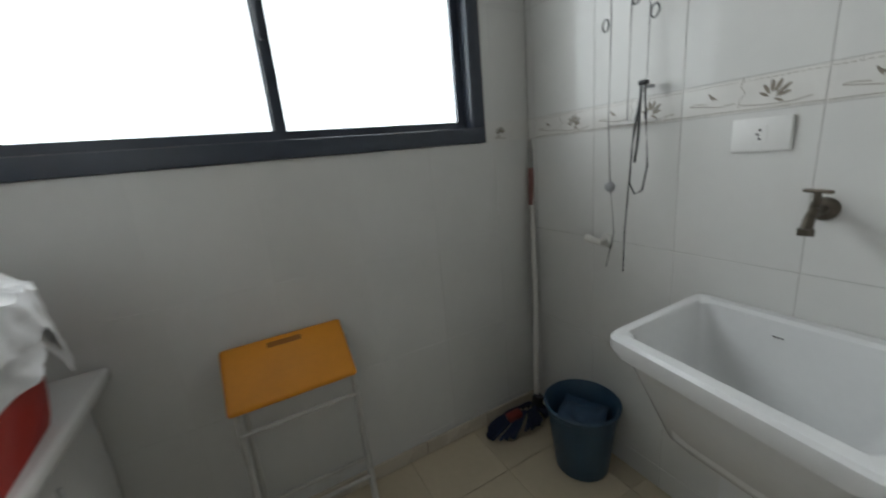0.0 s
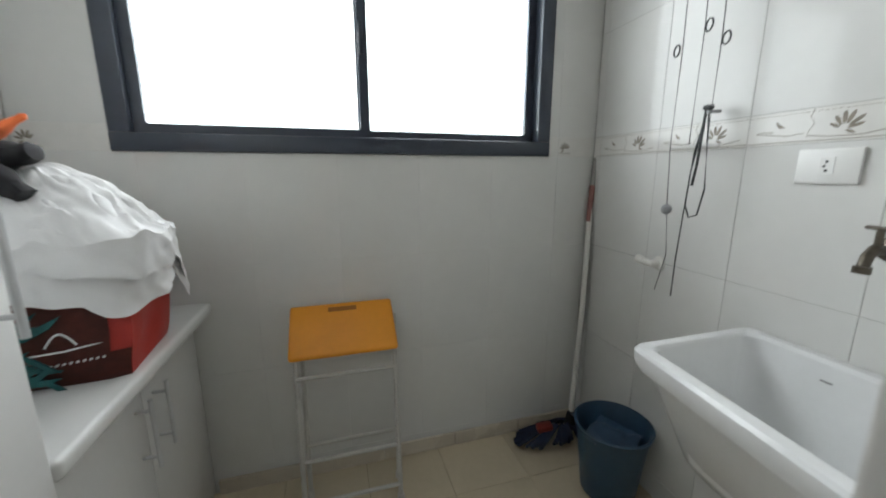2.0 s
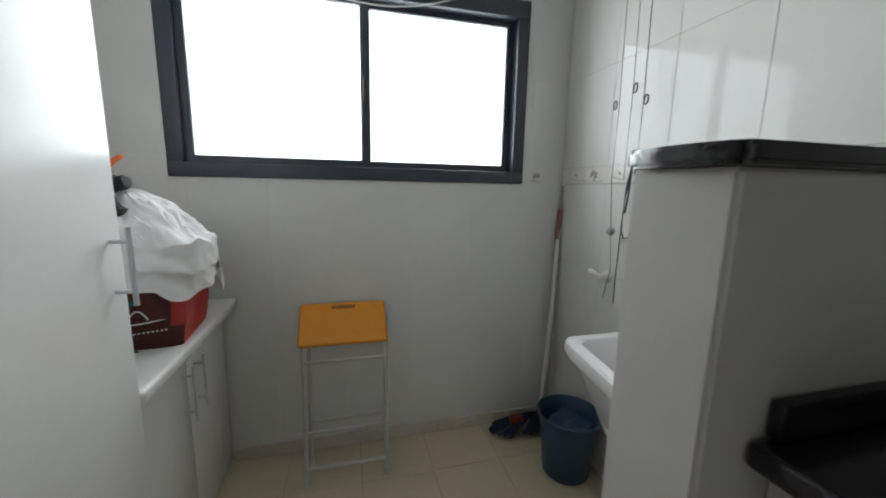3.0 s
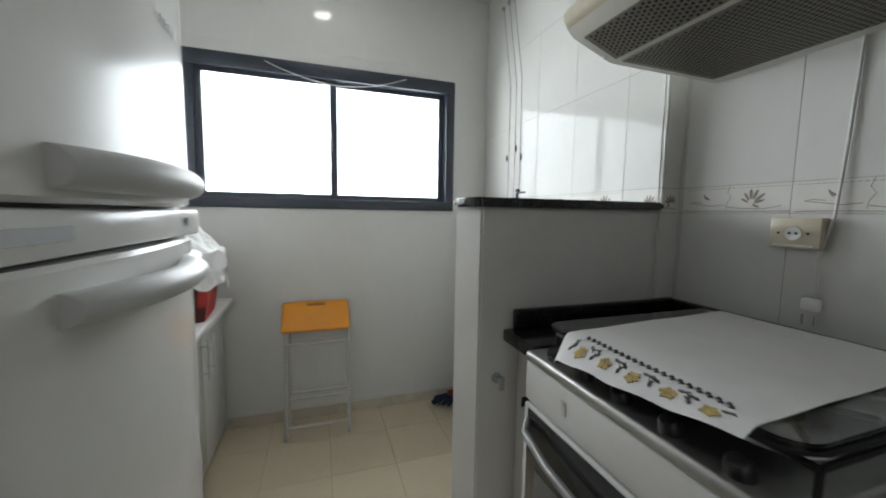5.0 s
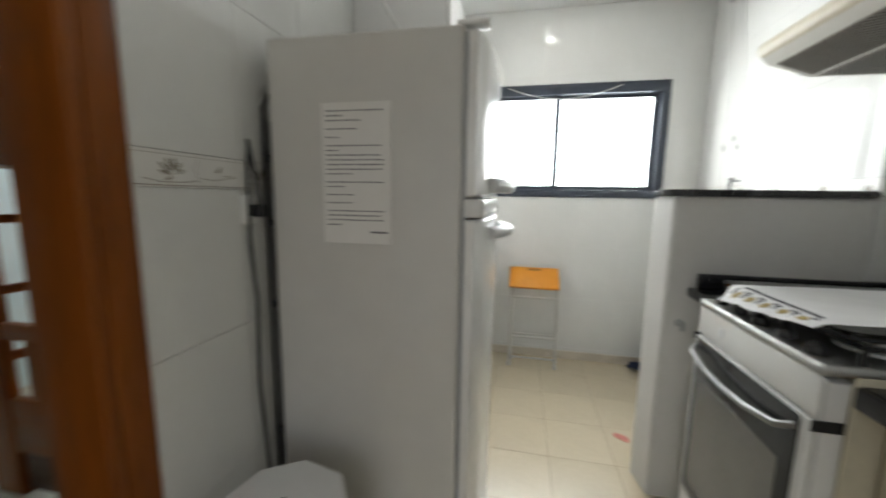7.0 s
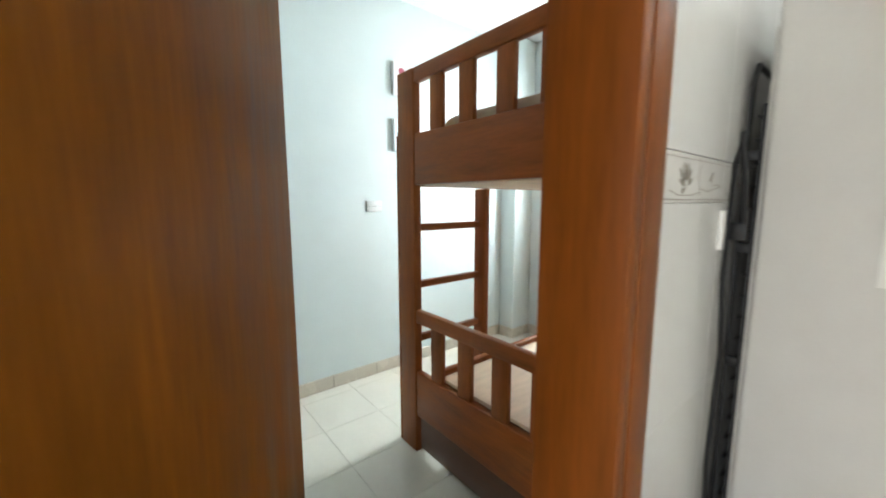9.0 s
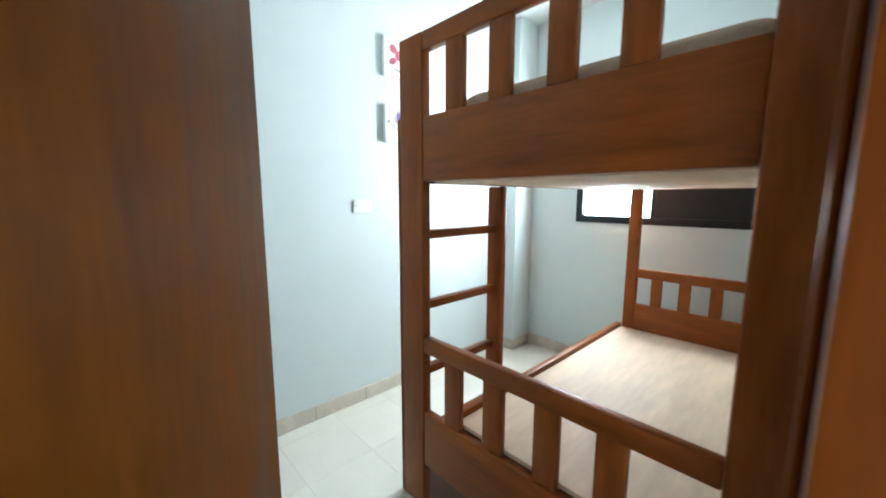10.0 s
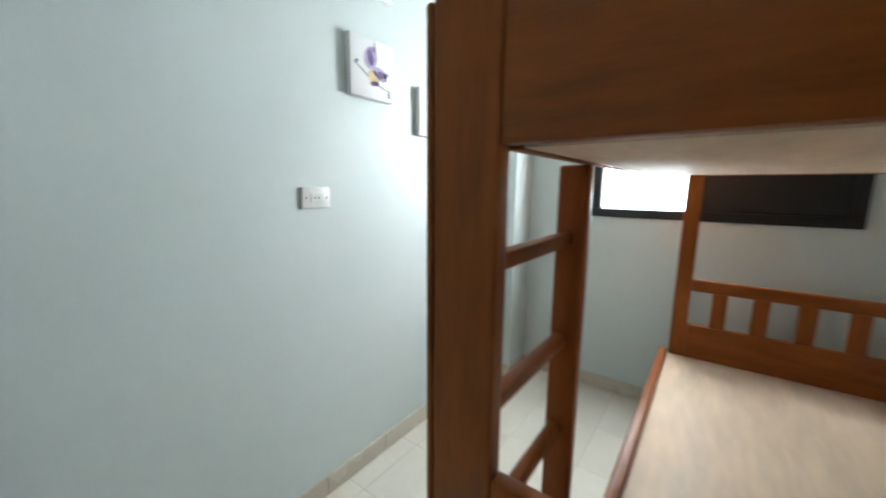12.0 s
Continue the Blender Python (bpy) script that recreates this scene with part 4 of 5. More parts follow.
left_wall_switch()
solid("fridge_top_cable", tube([(XL + 0.03, -1.70, 2.1), (-0.62, -1.70, 1.95), (-0.52, -1.72, 1.80), (-0.49, -1.73, 1.69), (-0.50, -1.70, 1.68)], 0.005), WCORD, "loose pale cable hanging onto the fridge top", "cable")


# ---- kitchen: stove ----
def rounded_slab(x0, x1, y0, y1, z0, z1, r):
    """A plate whose two front corners are round."""
    out = [(x1, y0), (x1, y1)]
    for cy, a0 in ((y1 - r, 90), (y0 + r, 180)):
        for k in range(9):
            a = radians(a0 + 90 * k / 8)
            out.append((x0 + r + r * math.cos(a), cy + r * math.sin(a)))
    bm = moved(prism(out, z1 - z0), pose(0, 0, z0))
    bmesh.ops.bevel(bm, geom=[e for e in bm.edges if abs(e.verts[0].co.z - e.verts[1].co.z) < 1e-6], offset=0.003, segments=2, affect="EDGES")
    return bm


def stove():
    s = thing("gas_stove", "white gas stove with black oven glass and steel hob", "stove")
    x0, x1, y0, y1 = 0.523, 1.09, -2.078, -1.542
    part("body", box(x0 + 0.012, x1, y0, y1, 0.05, 0.885, 0.006), ENAMEL, s)
    part("front_panel", box(x0, x0 + 0.011, y0, y1, 0.80, 0.895, 0.006), ENAMEL, s)
    d = part("oven_door", box(x0 - 0.004, x0 + 0.011, y0 + 0.004, y1 - 0.004, 0.20, 0.795, 0.006), ENAMEL, s)
    part("oven_glass", box(x0 - 0.010, x0 - 0.0045, y0 + 0.03, y1 - 0.03, 0.235, 0.79, 0.002), BLACKG, d)
    part("inner_window", box(x0 - 0.0118, x0 - 0.0105, y0 + 0.07, y1 - 0.07, 0.28, 0.66, 0.0005, 1), material("oven_window_tint", (0.12, 0.12, 0.12), 0.12), d)
    part("handle", tube([(x0 - 0.010, y1 - 0.035, 0.765), (x0 - 0.035, y1 - 0.06, 0.75), (x0 - 0.045, y1 - 0.16, 0.735), (x0 - 0.047, (y0 + y1) / 2, 0.73), (x0 - 0.045, y0 + 0.16, 0.735), (x0 - 0.035, y0 + 0.06, 0.75), (x0 - 0.010, y0 + 0.035, 0.765)], 0.009, 10), DULLST, d, "curved steel handle")
    part("side_trim", box(x0 - 0.008, x0 + 0.05, y0 - 0.003, y0 - 0.0005, 0.775, 0.80), BLACKM, s)
    part("side_trim", box(x0 - 0.008, x0 + 0.05, y1 + 0.0005, y1 + 0.003, 0.775, 0.80), BLACKM, s)
    part("drawer_front", box(x0, x0 + 0.011, y0 + 0.002, y1 - 0.002, 0.06, 0.195, 0.005), ENAMEL, s)
    part("badge", box(x0 - 0.002, x0 - 0.0002, -1.70, -1.685, 0.835, 0.865), SILVER, s)
    hob = part("hob", box(x0 - 0.004, x1, y0 - 0.004, y1 + 0.002, 0.896, 0.922, 0.010, 3), STEEL, s, "stainless steel hob")
    for k in range(5):
        y = y0 + 0.07 + k * 0.098
        part("knob", moved(lathe([(0.018, 0), (0.019, 0.006), (0.015, 0.024), (0.012, 0.027)], 18), pose(x0 + 0.034, y, 0.922, 0, -28)), material("black_knob", (0.015, 0.015, 0.016), 0.3) if k == 0 else bpy.data.materials["black_knob"], hob)
    for bx, by, r in ((0.72, y0 + 0.13, 0.042), (0.72, y1 - 0.13, 0.034), (0.96, y0 + 0.13, 0.034), (0.96, y1 - 0.13, 0.042)):
        part("burner", moved(lathe([(r + 0.036, 0), (r + 0.033, 0.007), (r + 0.012, 0.017), (r, 0.019), (r, 0.023), (r * 0.9, 0.025)], 28), pose(bx, by, 0.921)), BURN, hob)
        part("burner_cap", moved(lathe([(r * 0.85, 0), (r * 0.86, 0.004), (r * 0.7, 0.008)], 24), pose(bx, by, 0.945)), IRON, hob)
    for yc in (y0 + 0.13, y1 - 0.13):
        g = bmesh.new()
        for x in (0.60, 1.07):
            tube([(x, yc - 0.115, 0.958), (x, yc + 0.115, 0.958)], 0.005, 6, g)
        for dy in (-0.115, 0.115):
            tube([(0.60, yc + dy, 0.958), (1.07, yc + dy, 0.958)], 0.005, 6, g)
        for bx in (0.72, 0.96):
            for a in range(4):
                c, sn = math.cos(math.pi / 4 + a * math.pi / 2), math.sin(math.pi / 4 + a * math.pi / 2)
                tube([(bx + 0.03 * c, yc + 0.03 * sn, 0.964), (bx + 0.115 * c, yc + 0.115 * sn, 0.960)], 0.0045, 6, g)
        for x in (0.60, 1.07):
            for dy in (-0.115, 0.115):
                tube([(x, yc + dy, 0.958), (x, yc + dy, 0.921)], 0.005, 6, g)
        part("pot_grate", g, IRON, hob, "black cast pot grate")
    lid = part("glass_lid", rounded_slab(0.560, 1.095, y0 + 0.010, y1 - 0.014, 0.9815, 0.9915, 0.045), LIDG, s, "smoked glass lid, closed")
    rim = [(0.566, y1 - 0.06), (0.566, y0 + 0.055), (0.579, y0 + 0.026), (0.61, y0 + 0.013), (1.09, y0 + 0.013)]
    part("lid_rim", tube([(x, y, 0.977) for x, y in rim], 0.0045, 8), BLACKM, lid)
    for y in (y0 + 0.06, y1 - 0.06):
        part("lid_hinge", box(1.075, 1.10, y - 0.03, y + 0.03, 0.915, 0.983, 0.003), STEEL, s)
    for y in (y0 + 0.05, y1 - 0.05):
        for x in (x0 + 0.05, x1 - 0.05):
            part("foot", tube([(x, y, 0), (x, y, 0.052)], 0.018, 10), BLACKM, s)


stove()


def stove_cloth():
    """A cloth laid over the lid, its embroidered border sloping down over the front edge."""
    c = thing("stove_cloth", "white cotton cloth with yellow embroidered border on the stove", "cloth")
    run, brk, bow = 0.597, 0.540, 0.014

    def at(u, v, lift=0.0):
        """u: metres from the back edge, v: 0 at the half wall to 1 at the sink."""
        f = u / run
        u -= 0.034 * v * v * max(0.0, u - 0.535) / 0.07
        y = (-1.603 - 0.047 * f) * (1 - v) + (-1.995 - 0.025 * f) * v
        e = max(0.0, u - brk + bow)
        drop = e * e / (4 * bow) if e < 2 * bow else e - bow
        slope = 0.72 - 0.30 * v
        x = 1.097 - u + 0.16 * drop * slope
        z = 0.9935 - drop * slope + 0.0022 * (noise.noise(Vector((x * 9, y * 9, 0))) + 0.7)
        hang = max(0.0, (u - brk) / (run - brk))
        x += 0.002 * hang * math.sin(v * 19 + 1)
        z += 0.0015 * hang * math.sin(v * 23)
        side = max(0.0, 0.14 - v) / 0.14
        z -= 0.020 * side * side * hang
        x += 0.016 * side * side * hang
        return Vector((x, y, z + lift))

    def sewn(outline, u, v, turn):
        """Flat stitching bent over the cloth: outline in metres round a point of it."""
        bm = bmesh.new()
        a = radians(turn)
        pts = []
        for p, q in outline:
            du, dv = p * math.cos(a) - q * math.sin(a), p * math.sin(a) + q * math.cos(a)
            pts.append((u + du, v + dv / 0.38))
        lo = [bm.verts.new(at(p, q, 0.0006)) for p, q in pts]
        hi = [bm.verts.new(at(p, q, 0.0022)) for p, q in pts]
        mid = bm.verts.new(at(u, v, 0.0026))
        for k in range(len(lo)):
            n = (k + 1) % len(lo)
            bm.faces.new((lo[k], lo[n], hi[n], hi[k]))
            bm.faces.new((hi[k], hi[n], mid))
        bmesh.ops.recalc_face_normals(bm, faces=bm.faces)
        return bm

    bm = bmesh.new()
    nx, ny = 70, 48
    g = [[bm.verts.new(at(run * i / nx * (1 + 0.0022 * math.sin(j * 0.4)), j / ny)) for j in range(ny + 1)] for i in range(nx + 1)]
    for i in range(nx):
        for j in range(ny):
            bm.faces.new((g[i][j], g[i + 1][j], g[i + 1][j + 1], g[i][j + 1]))
    bmesh.ops.recalc_face_normals(bm, faces=bm.faces)
    bmesh.ops.solidify(bm, geom=bm.faces[:], thickness=0.0015)
    part("fabric", bm, CLOTH, c)
    for k in range(40):
        part("cross_stitch", sewn([(-0.0045, -0.0035), (0.0, -0.002), (0.0045, -0.0035), (0.0025, 0.003), (-0.0025, 0.003)], 0.522 + (0.0035 if k % 2 else -0.0035), 0.13 + k * 0.0198, 20), NAVY, c)
    for k in range(5):
        v = 0.20 + k * 0.168
        star = [((0.015 if a % 2 == 0 else 0.0105) * math.cos(math.pi * a / 5 + k * 0.7), (0.015 if a % 2 == 0 else 0.0105) * math.sin(math.pi * a / 5 + k * 0.7)) for a in range(10)]
        part("embroidered_flower", sewn(star, 0.566, v, 0), GOLD, c)
        for turn in (0, 75, 210):
            part("flower_outline", sewn([(-0.001, -0.001), (0.012, -0.005), (0.013, -0.004), (0.002, 0.001)], 0.566, v, turn + 30 * k), NAVY, c)
        for du, dv, turn in ((-0.012, -0.075, 200), (0.004, -0.085, 150), (-0.016, 0.045, 60)):
            part("embroidered_leaf", sewn([(-0.009, 0.0), (-0.004, 0.003), (0.003, 0.002), (0.010, 0.005), (0.006, 0.0), (0.010, -0.005), (0.002, -0.002), (-0.004, -0.004)], 0.560 + du * 0.8, v + dv, turn + 15 * k), NAVY if turn != 60 else INK, c)


stove_cloth()


def counter_strip():
    c = thing("granite_strip", "black granite strip beside the stove with upstand", "worktop")
    part("slab", box(0.545, XK - 0.012, -1.534, -1.374, 0.885, 0.922, 0.008, 3), GRANITE, c)
    part("upstand", box(0.575, XK - 0.012, -1.394, -1.374, 0.9225, 0.978, 0.005), GRANITE, c)
    part("upstand", box(XK - 0.034, XK - 0.012, -2.09, -1.395, 0.9225, 0.978, 0.005), GRANITE, c)
    part("support", box(0.60, XK - 0.012, -1.525, -1.374, 0.0, 0.884), PLASTER, c)


counter_strip()
solid("filler_strip", box(0.572, XK - 0.036, -2.0905, -2.0835, 0.0, 0.905, 0.002), CREAM, "cream filler panel between stove and sink top", "panel")


def gas_tap():
    g = thing("gas_tap", "small grey gas tap on the half wall", "valve")
    part("flange", moved(lathe([(0.016, 0), (0.014, 0.006)], 16), pose(0.53, HWY0 - 0.0005, 0.775, 90)), GREYP, g)
    part("body", tube([(0.53, HWY0, 0.775), (0.53, HWY0 - 0.03, 0.775)], 0.008), GREYP, g)
    part("lever", box(0.522, 0.538, HWY0 - 0.040, HWY0 - 0.029, 0.752, 0.790, 0.003), GREYP, g)


gas_tap()


def sink_unit():
    c = thing("sink_cabinet", "cream cabinet below the black granite sink top", "cabinet")
    part("body", box(0.650, XK - 0.012, YS + 0.02, -2.100, 0.0, 0.843, 0.003), CREAM, c)
    for k in range(4):
        y1 = -2.10 - k * 0.50
        d = part("door", box(0.630, 0.649, y1 - 0.494, y1, 0.10, 0.83, 0.004), CREAM, c)
        part("handle", tube([(0.629, y1 - 0.46, 0.60), (0.607, y1 - 0.46, 0.605), (0.607, y1 - 0.46, 0.715), (0.629, y1 - 0.46, 0.72)], 0.005), STEEL, d)
    t = thing("sink_worktop", "black granite worktop with an inset dark sink", "worktop")
    x0, x1, ya, yb = 0.582, XK - 0.012, YS + 0.02, -2.092
    sx0, sx1, sy0, sy1 = 0.66, 1.02, -2.88, -2.30
    for q in ((x0, sx0, ya, yb), (sx1, x1, ya, yb), (sx0, sx1, ya, sy0), (sx0, sx1, sy1, yb)):
        part("slab", box(*q, 0.852, 0.890), GRANITE, t)
    part("nosing", box(x0 - 0.012, x0 - 0.0005, ya, yb, 0.844, 0.890, 0.005), GRANITE, t)
    part("basin", wall_bm((sx0, sx1, sy0, sy1, 0.70, 0.706), (sx0 - 0.004, sx0, sy0, sy1, 0.70, 0.852), (sx1, sx1 + 0.004, sy0, sy1, 0.70, 0.852), (sx0, sx1, sy0 - 0.004, sy0, 0.70, 0.852), (sx0, sx1, sy1, sy1 + 0.004, 0.70, 0.852)), BLACKG, t)
    part("upstand", box(XK - 0.034, XK - 0.012, ya, yb - 0.004, 0.8905, 0.95, 0.004), GRANITE, t)


sink_unit()


def hood():
    h = thing("range_hood", "yellowed white range hood with perforated filter", "range hood")
    y0, y1 = -2.07, -1.466
    prof = [(XK - 0.012, 1.652), (0.789, 1.656), (0.668, 1.700), (0.645, 1.722), (0.642, 1.745), (0.655, 1.768), (0.70, 1.79), (0.86, 1.845), (XK - 0.012, 1.85)]
    sx = Matrix(((1, 0, 0, 0), (0, 0, 1, 0), (0, 1, 0, 0), (0, 0, 0, 1)))
    body = prism(prof, y1 - y0)
    moved(body, Matrix.Translation((0, y0, 0)) @ sx)
    bmesh.ops.recalc_face_normals(body, faces=body.faces)
    bmesh.ops.bevel(body, geom=[e for e in body.edges if abs(e.verts[0].co.y - e.verts[1].co.y) < 1e-6], offset=0.006, segments=2, affect="EDGES")
    part("body", body, HOODM, h)
    part("front_visor", tube([(0.658, y0 + 0.012, 1.742), (0.658, y1 - 0.012, 1.742)], 0.026, 14), CREAM, h, "yellowed front edge")
    # sloping filter in front, flat filter behind
    ang = math.degrees(math.atan2(1.700 - 1.656, 0.668 - 0.789))
    for nm, cx, cz, L, a in (("front_filter", 0.730, 1.6765, 0.108, -ang), ("filter", 0.965, 1.6535, 0.335, 180.6)):
        m = pose(cx, (y0 + y1) / 2, cz, 0, a if nm == "filter" else 180 + math.degrees(math.atan2(0.044, 0.121)), 0)
        p = part(nm, moved(box(-L / 2, L / 2, y0 + 0.06 - (y0 + y1) / 2, y1 - 0.035 - (y0 + y1) / 2, 0.001, 0.004), m), MESH, h, "greasy perforated filter")
        bm = bmesh.new()
        step = 0.0125
        n = int(L / step)
        W = (y1 - y0) - 0.10
        for i in range(n):
            for j in range(int(W / (step * 0.87))):
                c = (-L / 2 + step * (i + 0.5 + 0.5 * (j % 2)), -W / 2 + 0.012 + j * step * 0.87)
                if c[0] > L / 2 - 0.006:
                    continue
                vs = [bm.verts.new((c[0] + 0.0042 * math.cos(q * math.pi / 3), c[1] + 0.0042 * math.sin(q * math.pi / 3), 0.0046)) for q in range(6)]
                bm.faces.new(vs)
        part("perforation", moved(bm, m), HOLE, p)
    part("screw", moved(lathe([(0.007, 0), (0.006, 0.004)], 12), pose(0.76, y1 - 0.018, 1.664, 180)), SILVER, h)


hood()


# ---- bedroom: bunk bed ----
def bunk_bed():
    b = thing("bunk_bed", "orange-brown stained wooden bunk bed with ladder", "bunk bed")
    yf = -1.955
    part("post", box(-2.195, -2.064, yf, yf + 0.042, 0, 1.862, 0.006, 3), WOOD, b)
    part("post", box(-1.114, -1.008, yf, yf + 0.042, 0, 1.862, 0.006, 3), WOOD, b)
    part("post", box(-1.905, -1.838, -0.378, -0.335, 0, 1.847, 0.006, 3), WOOD, b)
    part("post", box(-1.10, -1.035, -0.378, -0.335, 0, 1.847, 0.006, 3), WOOD, b)
    ya, yb = yf + 0.003, yf + 0.038
    part("end_rail", box(-2.064, -1.114, ya, yb, 1.797, 1.862, 0.006), WOODX, b)
    part("end_board", box(-2.064, -1.114, ya, yb, 1.343, 1.574, 0.006), WOODX, b)
    part("end_rail", box(-2.064, -1.114, ya, yb, 0.680, 0.745, 0.006), WOODX, b)
    part("end_board", box(-2.064, -1.114, ya, yb, 0.20, 0.432, 0.006), WOODX, b)
    for x in (-1.952, -1.765, -1.567, -1.380):
        part("slat", box(x, x + 0.08, ya + 0.006, yb - 0.006, 1.574, 1.797, 0.003), WOOD, b)
        part("slat", box(x, x + 0.08, ya + 0.006, yb - 0.006, 0.432, 0.680, 0.003), WOOD, b)
    yc, yd = -0.374, -0.340
    part("end_rail", box(-1.838, -1.10, yc, yd, 0.785, 0.842, 0.005), WOODX, b)
    part("end_board", box(-1.838, -1.10, yc, yd, 0.40, 0.615, 0.005), WOODX, b)
    part("end_rail", box(-1.838, -1.10, yc, yd, 1.785, 1.847, 0.005), WOODX, b)
    part("end_board", box(-1.838, -1.10, yc, yd, 1.336, 1.50, 0.005), WOODX, b)
    for x in (-1.752, -1.602, -1.449, -1.296):
        part("slat", box(x, x + 0.06, yc + 0.006, yd - 0.006, 0.615, 0.785, 0.003), WOOD, b)
        part("slat", box(x, x + 0.06, yc + 0.006, yd - 0.006, 1.50, 1.785, 0.003), WOOD, b)
    for x in (-1.942, -1.075):
        part("side_rail", box(x, x + 0.034, yb, yc - 0.001, 0.30, 0.475, 0.005), WOODY, b)
    part("side_rail", box(-2.072, -2.04, yb, -0.34, 1.336, 1.50, 0.005), WOODY, b)
    part("side_rail", box(-1.075, -1.04, yb, yc - 0.001, 1.336, 1.50, 0.005), WOODY, b)
    part("platform", box(-1.9075, -1.0755, yb + 0.001, yc - 0.001, 0.432, 0.45, 0.002), PLY, b, "bare pale plywood base")
    part("upper_platform", box(-2.0395, -1.0755, yb + 0.001, yc - 0.001, 1.339, 1.357, 0.002), PLY, b, "pale plywood underside")
    lad = part("ladder_stile", box(-2.214, -2.196, yf, yf + 0.045, 0, 1.585, 0.008, 4), WOOD, b)
    part("ladder_stile", box(-2.125, -2.045, -1.505, -1.462, 0, 1.335, 0.008, 3), WOOD, b)
    for z in (0.335, 0.607, 0.88, 1.160):
        part("rung", box(-2.112, -2.078, yf + 0.043, -1.5055, z - 0.034, z, 0.005), WOODY, lad)
    part("trundle_front", box(-2.045, -1.14, yf + 0.015, yf + 0.034, 0.03, 0.195, 0.004), DARKW, b, "dark trundle drawer front")
    part("trundle_box", box(-1.90, -1.115, yf + 0.06, -0.45, 0.03, 0.195, 0.004), DARKW, b)


bunk_bed()


def mattress():
    m = thing("upper_mattress", "beige and brown mattress on the upper bunk", "mattress")
    part("body", box(-1.96, -1.09, -1.90, -0.40, 1.3575, 1.64, 0.07, 5), MATT, m)
    part("cover", box(-1.966, -1.085, -1.50, -0.385, 1.51, 1.652, 0.05, 4), MATC, m, "pale cover")


mattress()


# ---- bedroom: canvases, socket ----
def canvas(name, y0, y1, z0, z1, label, art):
    c = thing(name, label, "canvas picture", "canvases on the bedroom wall")
    part("canvas", box(XW - 0.0015, XW + 0.026, y0, y1, z0, z1, 0.004), CANVAS, c)
    m = Matrix.Translation((XW + 0.0262, (y0 + y1) / 2, (z0 + z1) / 2)) @ ON_LEFT
    for k, (mat, outline, lift) in enumerate(art):
        part("print", moved(prism(outline, 0.0008 + 0.0004 * lift), m), mat, c)


# a two-eyed bird on a twig
BIRD = [(GREENP, [(-0.095, 0.010), (-0.05, -0.012), (0.0, -0.045), (0.06, -0.062), (0.10, -0.068), (0.10, -0.073), (0.06, -0.067), (0.0, -0.051), (-0.05, -0.018), (-0.095, 0.005)], 0),
        (GREENP, ellipse(-0.085, 0.012, 0.012, 0.007, 30), 1), (GREENP, ellipse(0.088, -0.085, 0.008, 0.013, 10), 1),
        (LILAC, ellipse(-0.010, 0.040, 0.034, 0.044, -20), 1), (LILAC, ellipse(0.040, -0.012, 0.042, 0.024, -18), 1),
        (LILAC, [(0.0, 0.07), (0.012, 0.105), (0.022, 0.06)], 1), (LILAC, [(0.06, 0.0), (0.098, 0.0), (0.06, -0.03)], 1),
        (PURPLE, ellipse(-0.012, 0.040, 0.016, 0.030, 15), 2), (PURPLE, ellipse(0.040, -0.014, 0.020, 0.014, -10), 2),
        (BEIGE, ellipse(0.005, -0.028, 0.032, 0.026, -10), 1), (PURPLE, ellipse(0.010, -0.052, 0.024, 0.010, 10), 1)]
ROSE = [(PINK, ellipse(0.0, 0.02, 0.035, 0.03, 20), 0), (PINK, ellipse(-0.045, 0.05, 0.028, 0.024, -30), 1), (PINK, ellipse(-0.05, -0.02, 0.03, 0.018, 30), 1),
        (BEIGE, ellipse(0.03, -0.02, 0.035, 0.028, 0), 1), (PURPLE, ellipse(0.03, -0.015, 0.010, 0.010, 0), 2), (PINK, ellipse(0.07, 0.02, 0.018, 0.03, 0), 1), (GREENP, ellipse(0.0, -0.07, 0.05, 0.005, -8), 1)]
canvas("canvas_picture", -1.503, -1.275, 1.625, 1.850, "white canvas with a purple bird print on a twig", BIRD)
canvas("canvas_picture", -1.503, -1.275, 2.012, 2.238, "white canvas with a pink animal print", ROSE)
canvas("canvas_picture", -1.10, -0.875, 1.515, 1.735, "white canvas with a faint grey print", [(GREENP, ellipse(0, 0, 0.05, 0.04), 0), (LILAC, ellipse(0.02, 0.03, 0.03, 0.03), 1)])


def bedroom_socket():
    s = thing("bedroom_socket", "white horizontal socket plate on pale blue wall", "socket")
    part("plate", box(XW - 0.0015, XW + 0.009, -1.724, -1.606, 1.197, 1.272, 0.003), PLATE, s)
    part("insert", box(XW + 0.0085, XW + 0.011, -1.690, -1.640, 1.216, 1.252, 0.001, 1), PLATE, s)
    for y in (-1.708, -1.673, -1.658, -1.622):
        part("hole", moved(lathe([(0.003, 0), (0.003, 0.0012)], 10), pose(XW + (0.011 if -1.70 < y < -1.63 else 0.009), y, 1.234, 0, 90)), DARKP, s)


bedroom_socket()


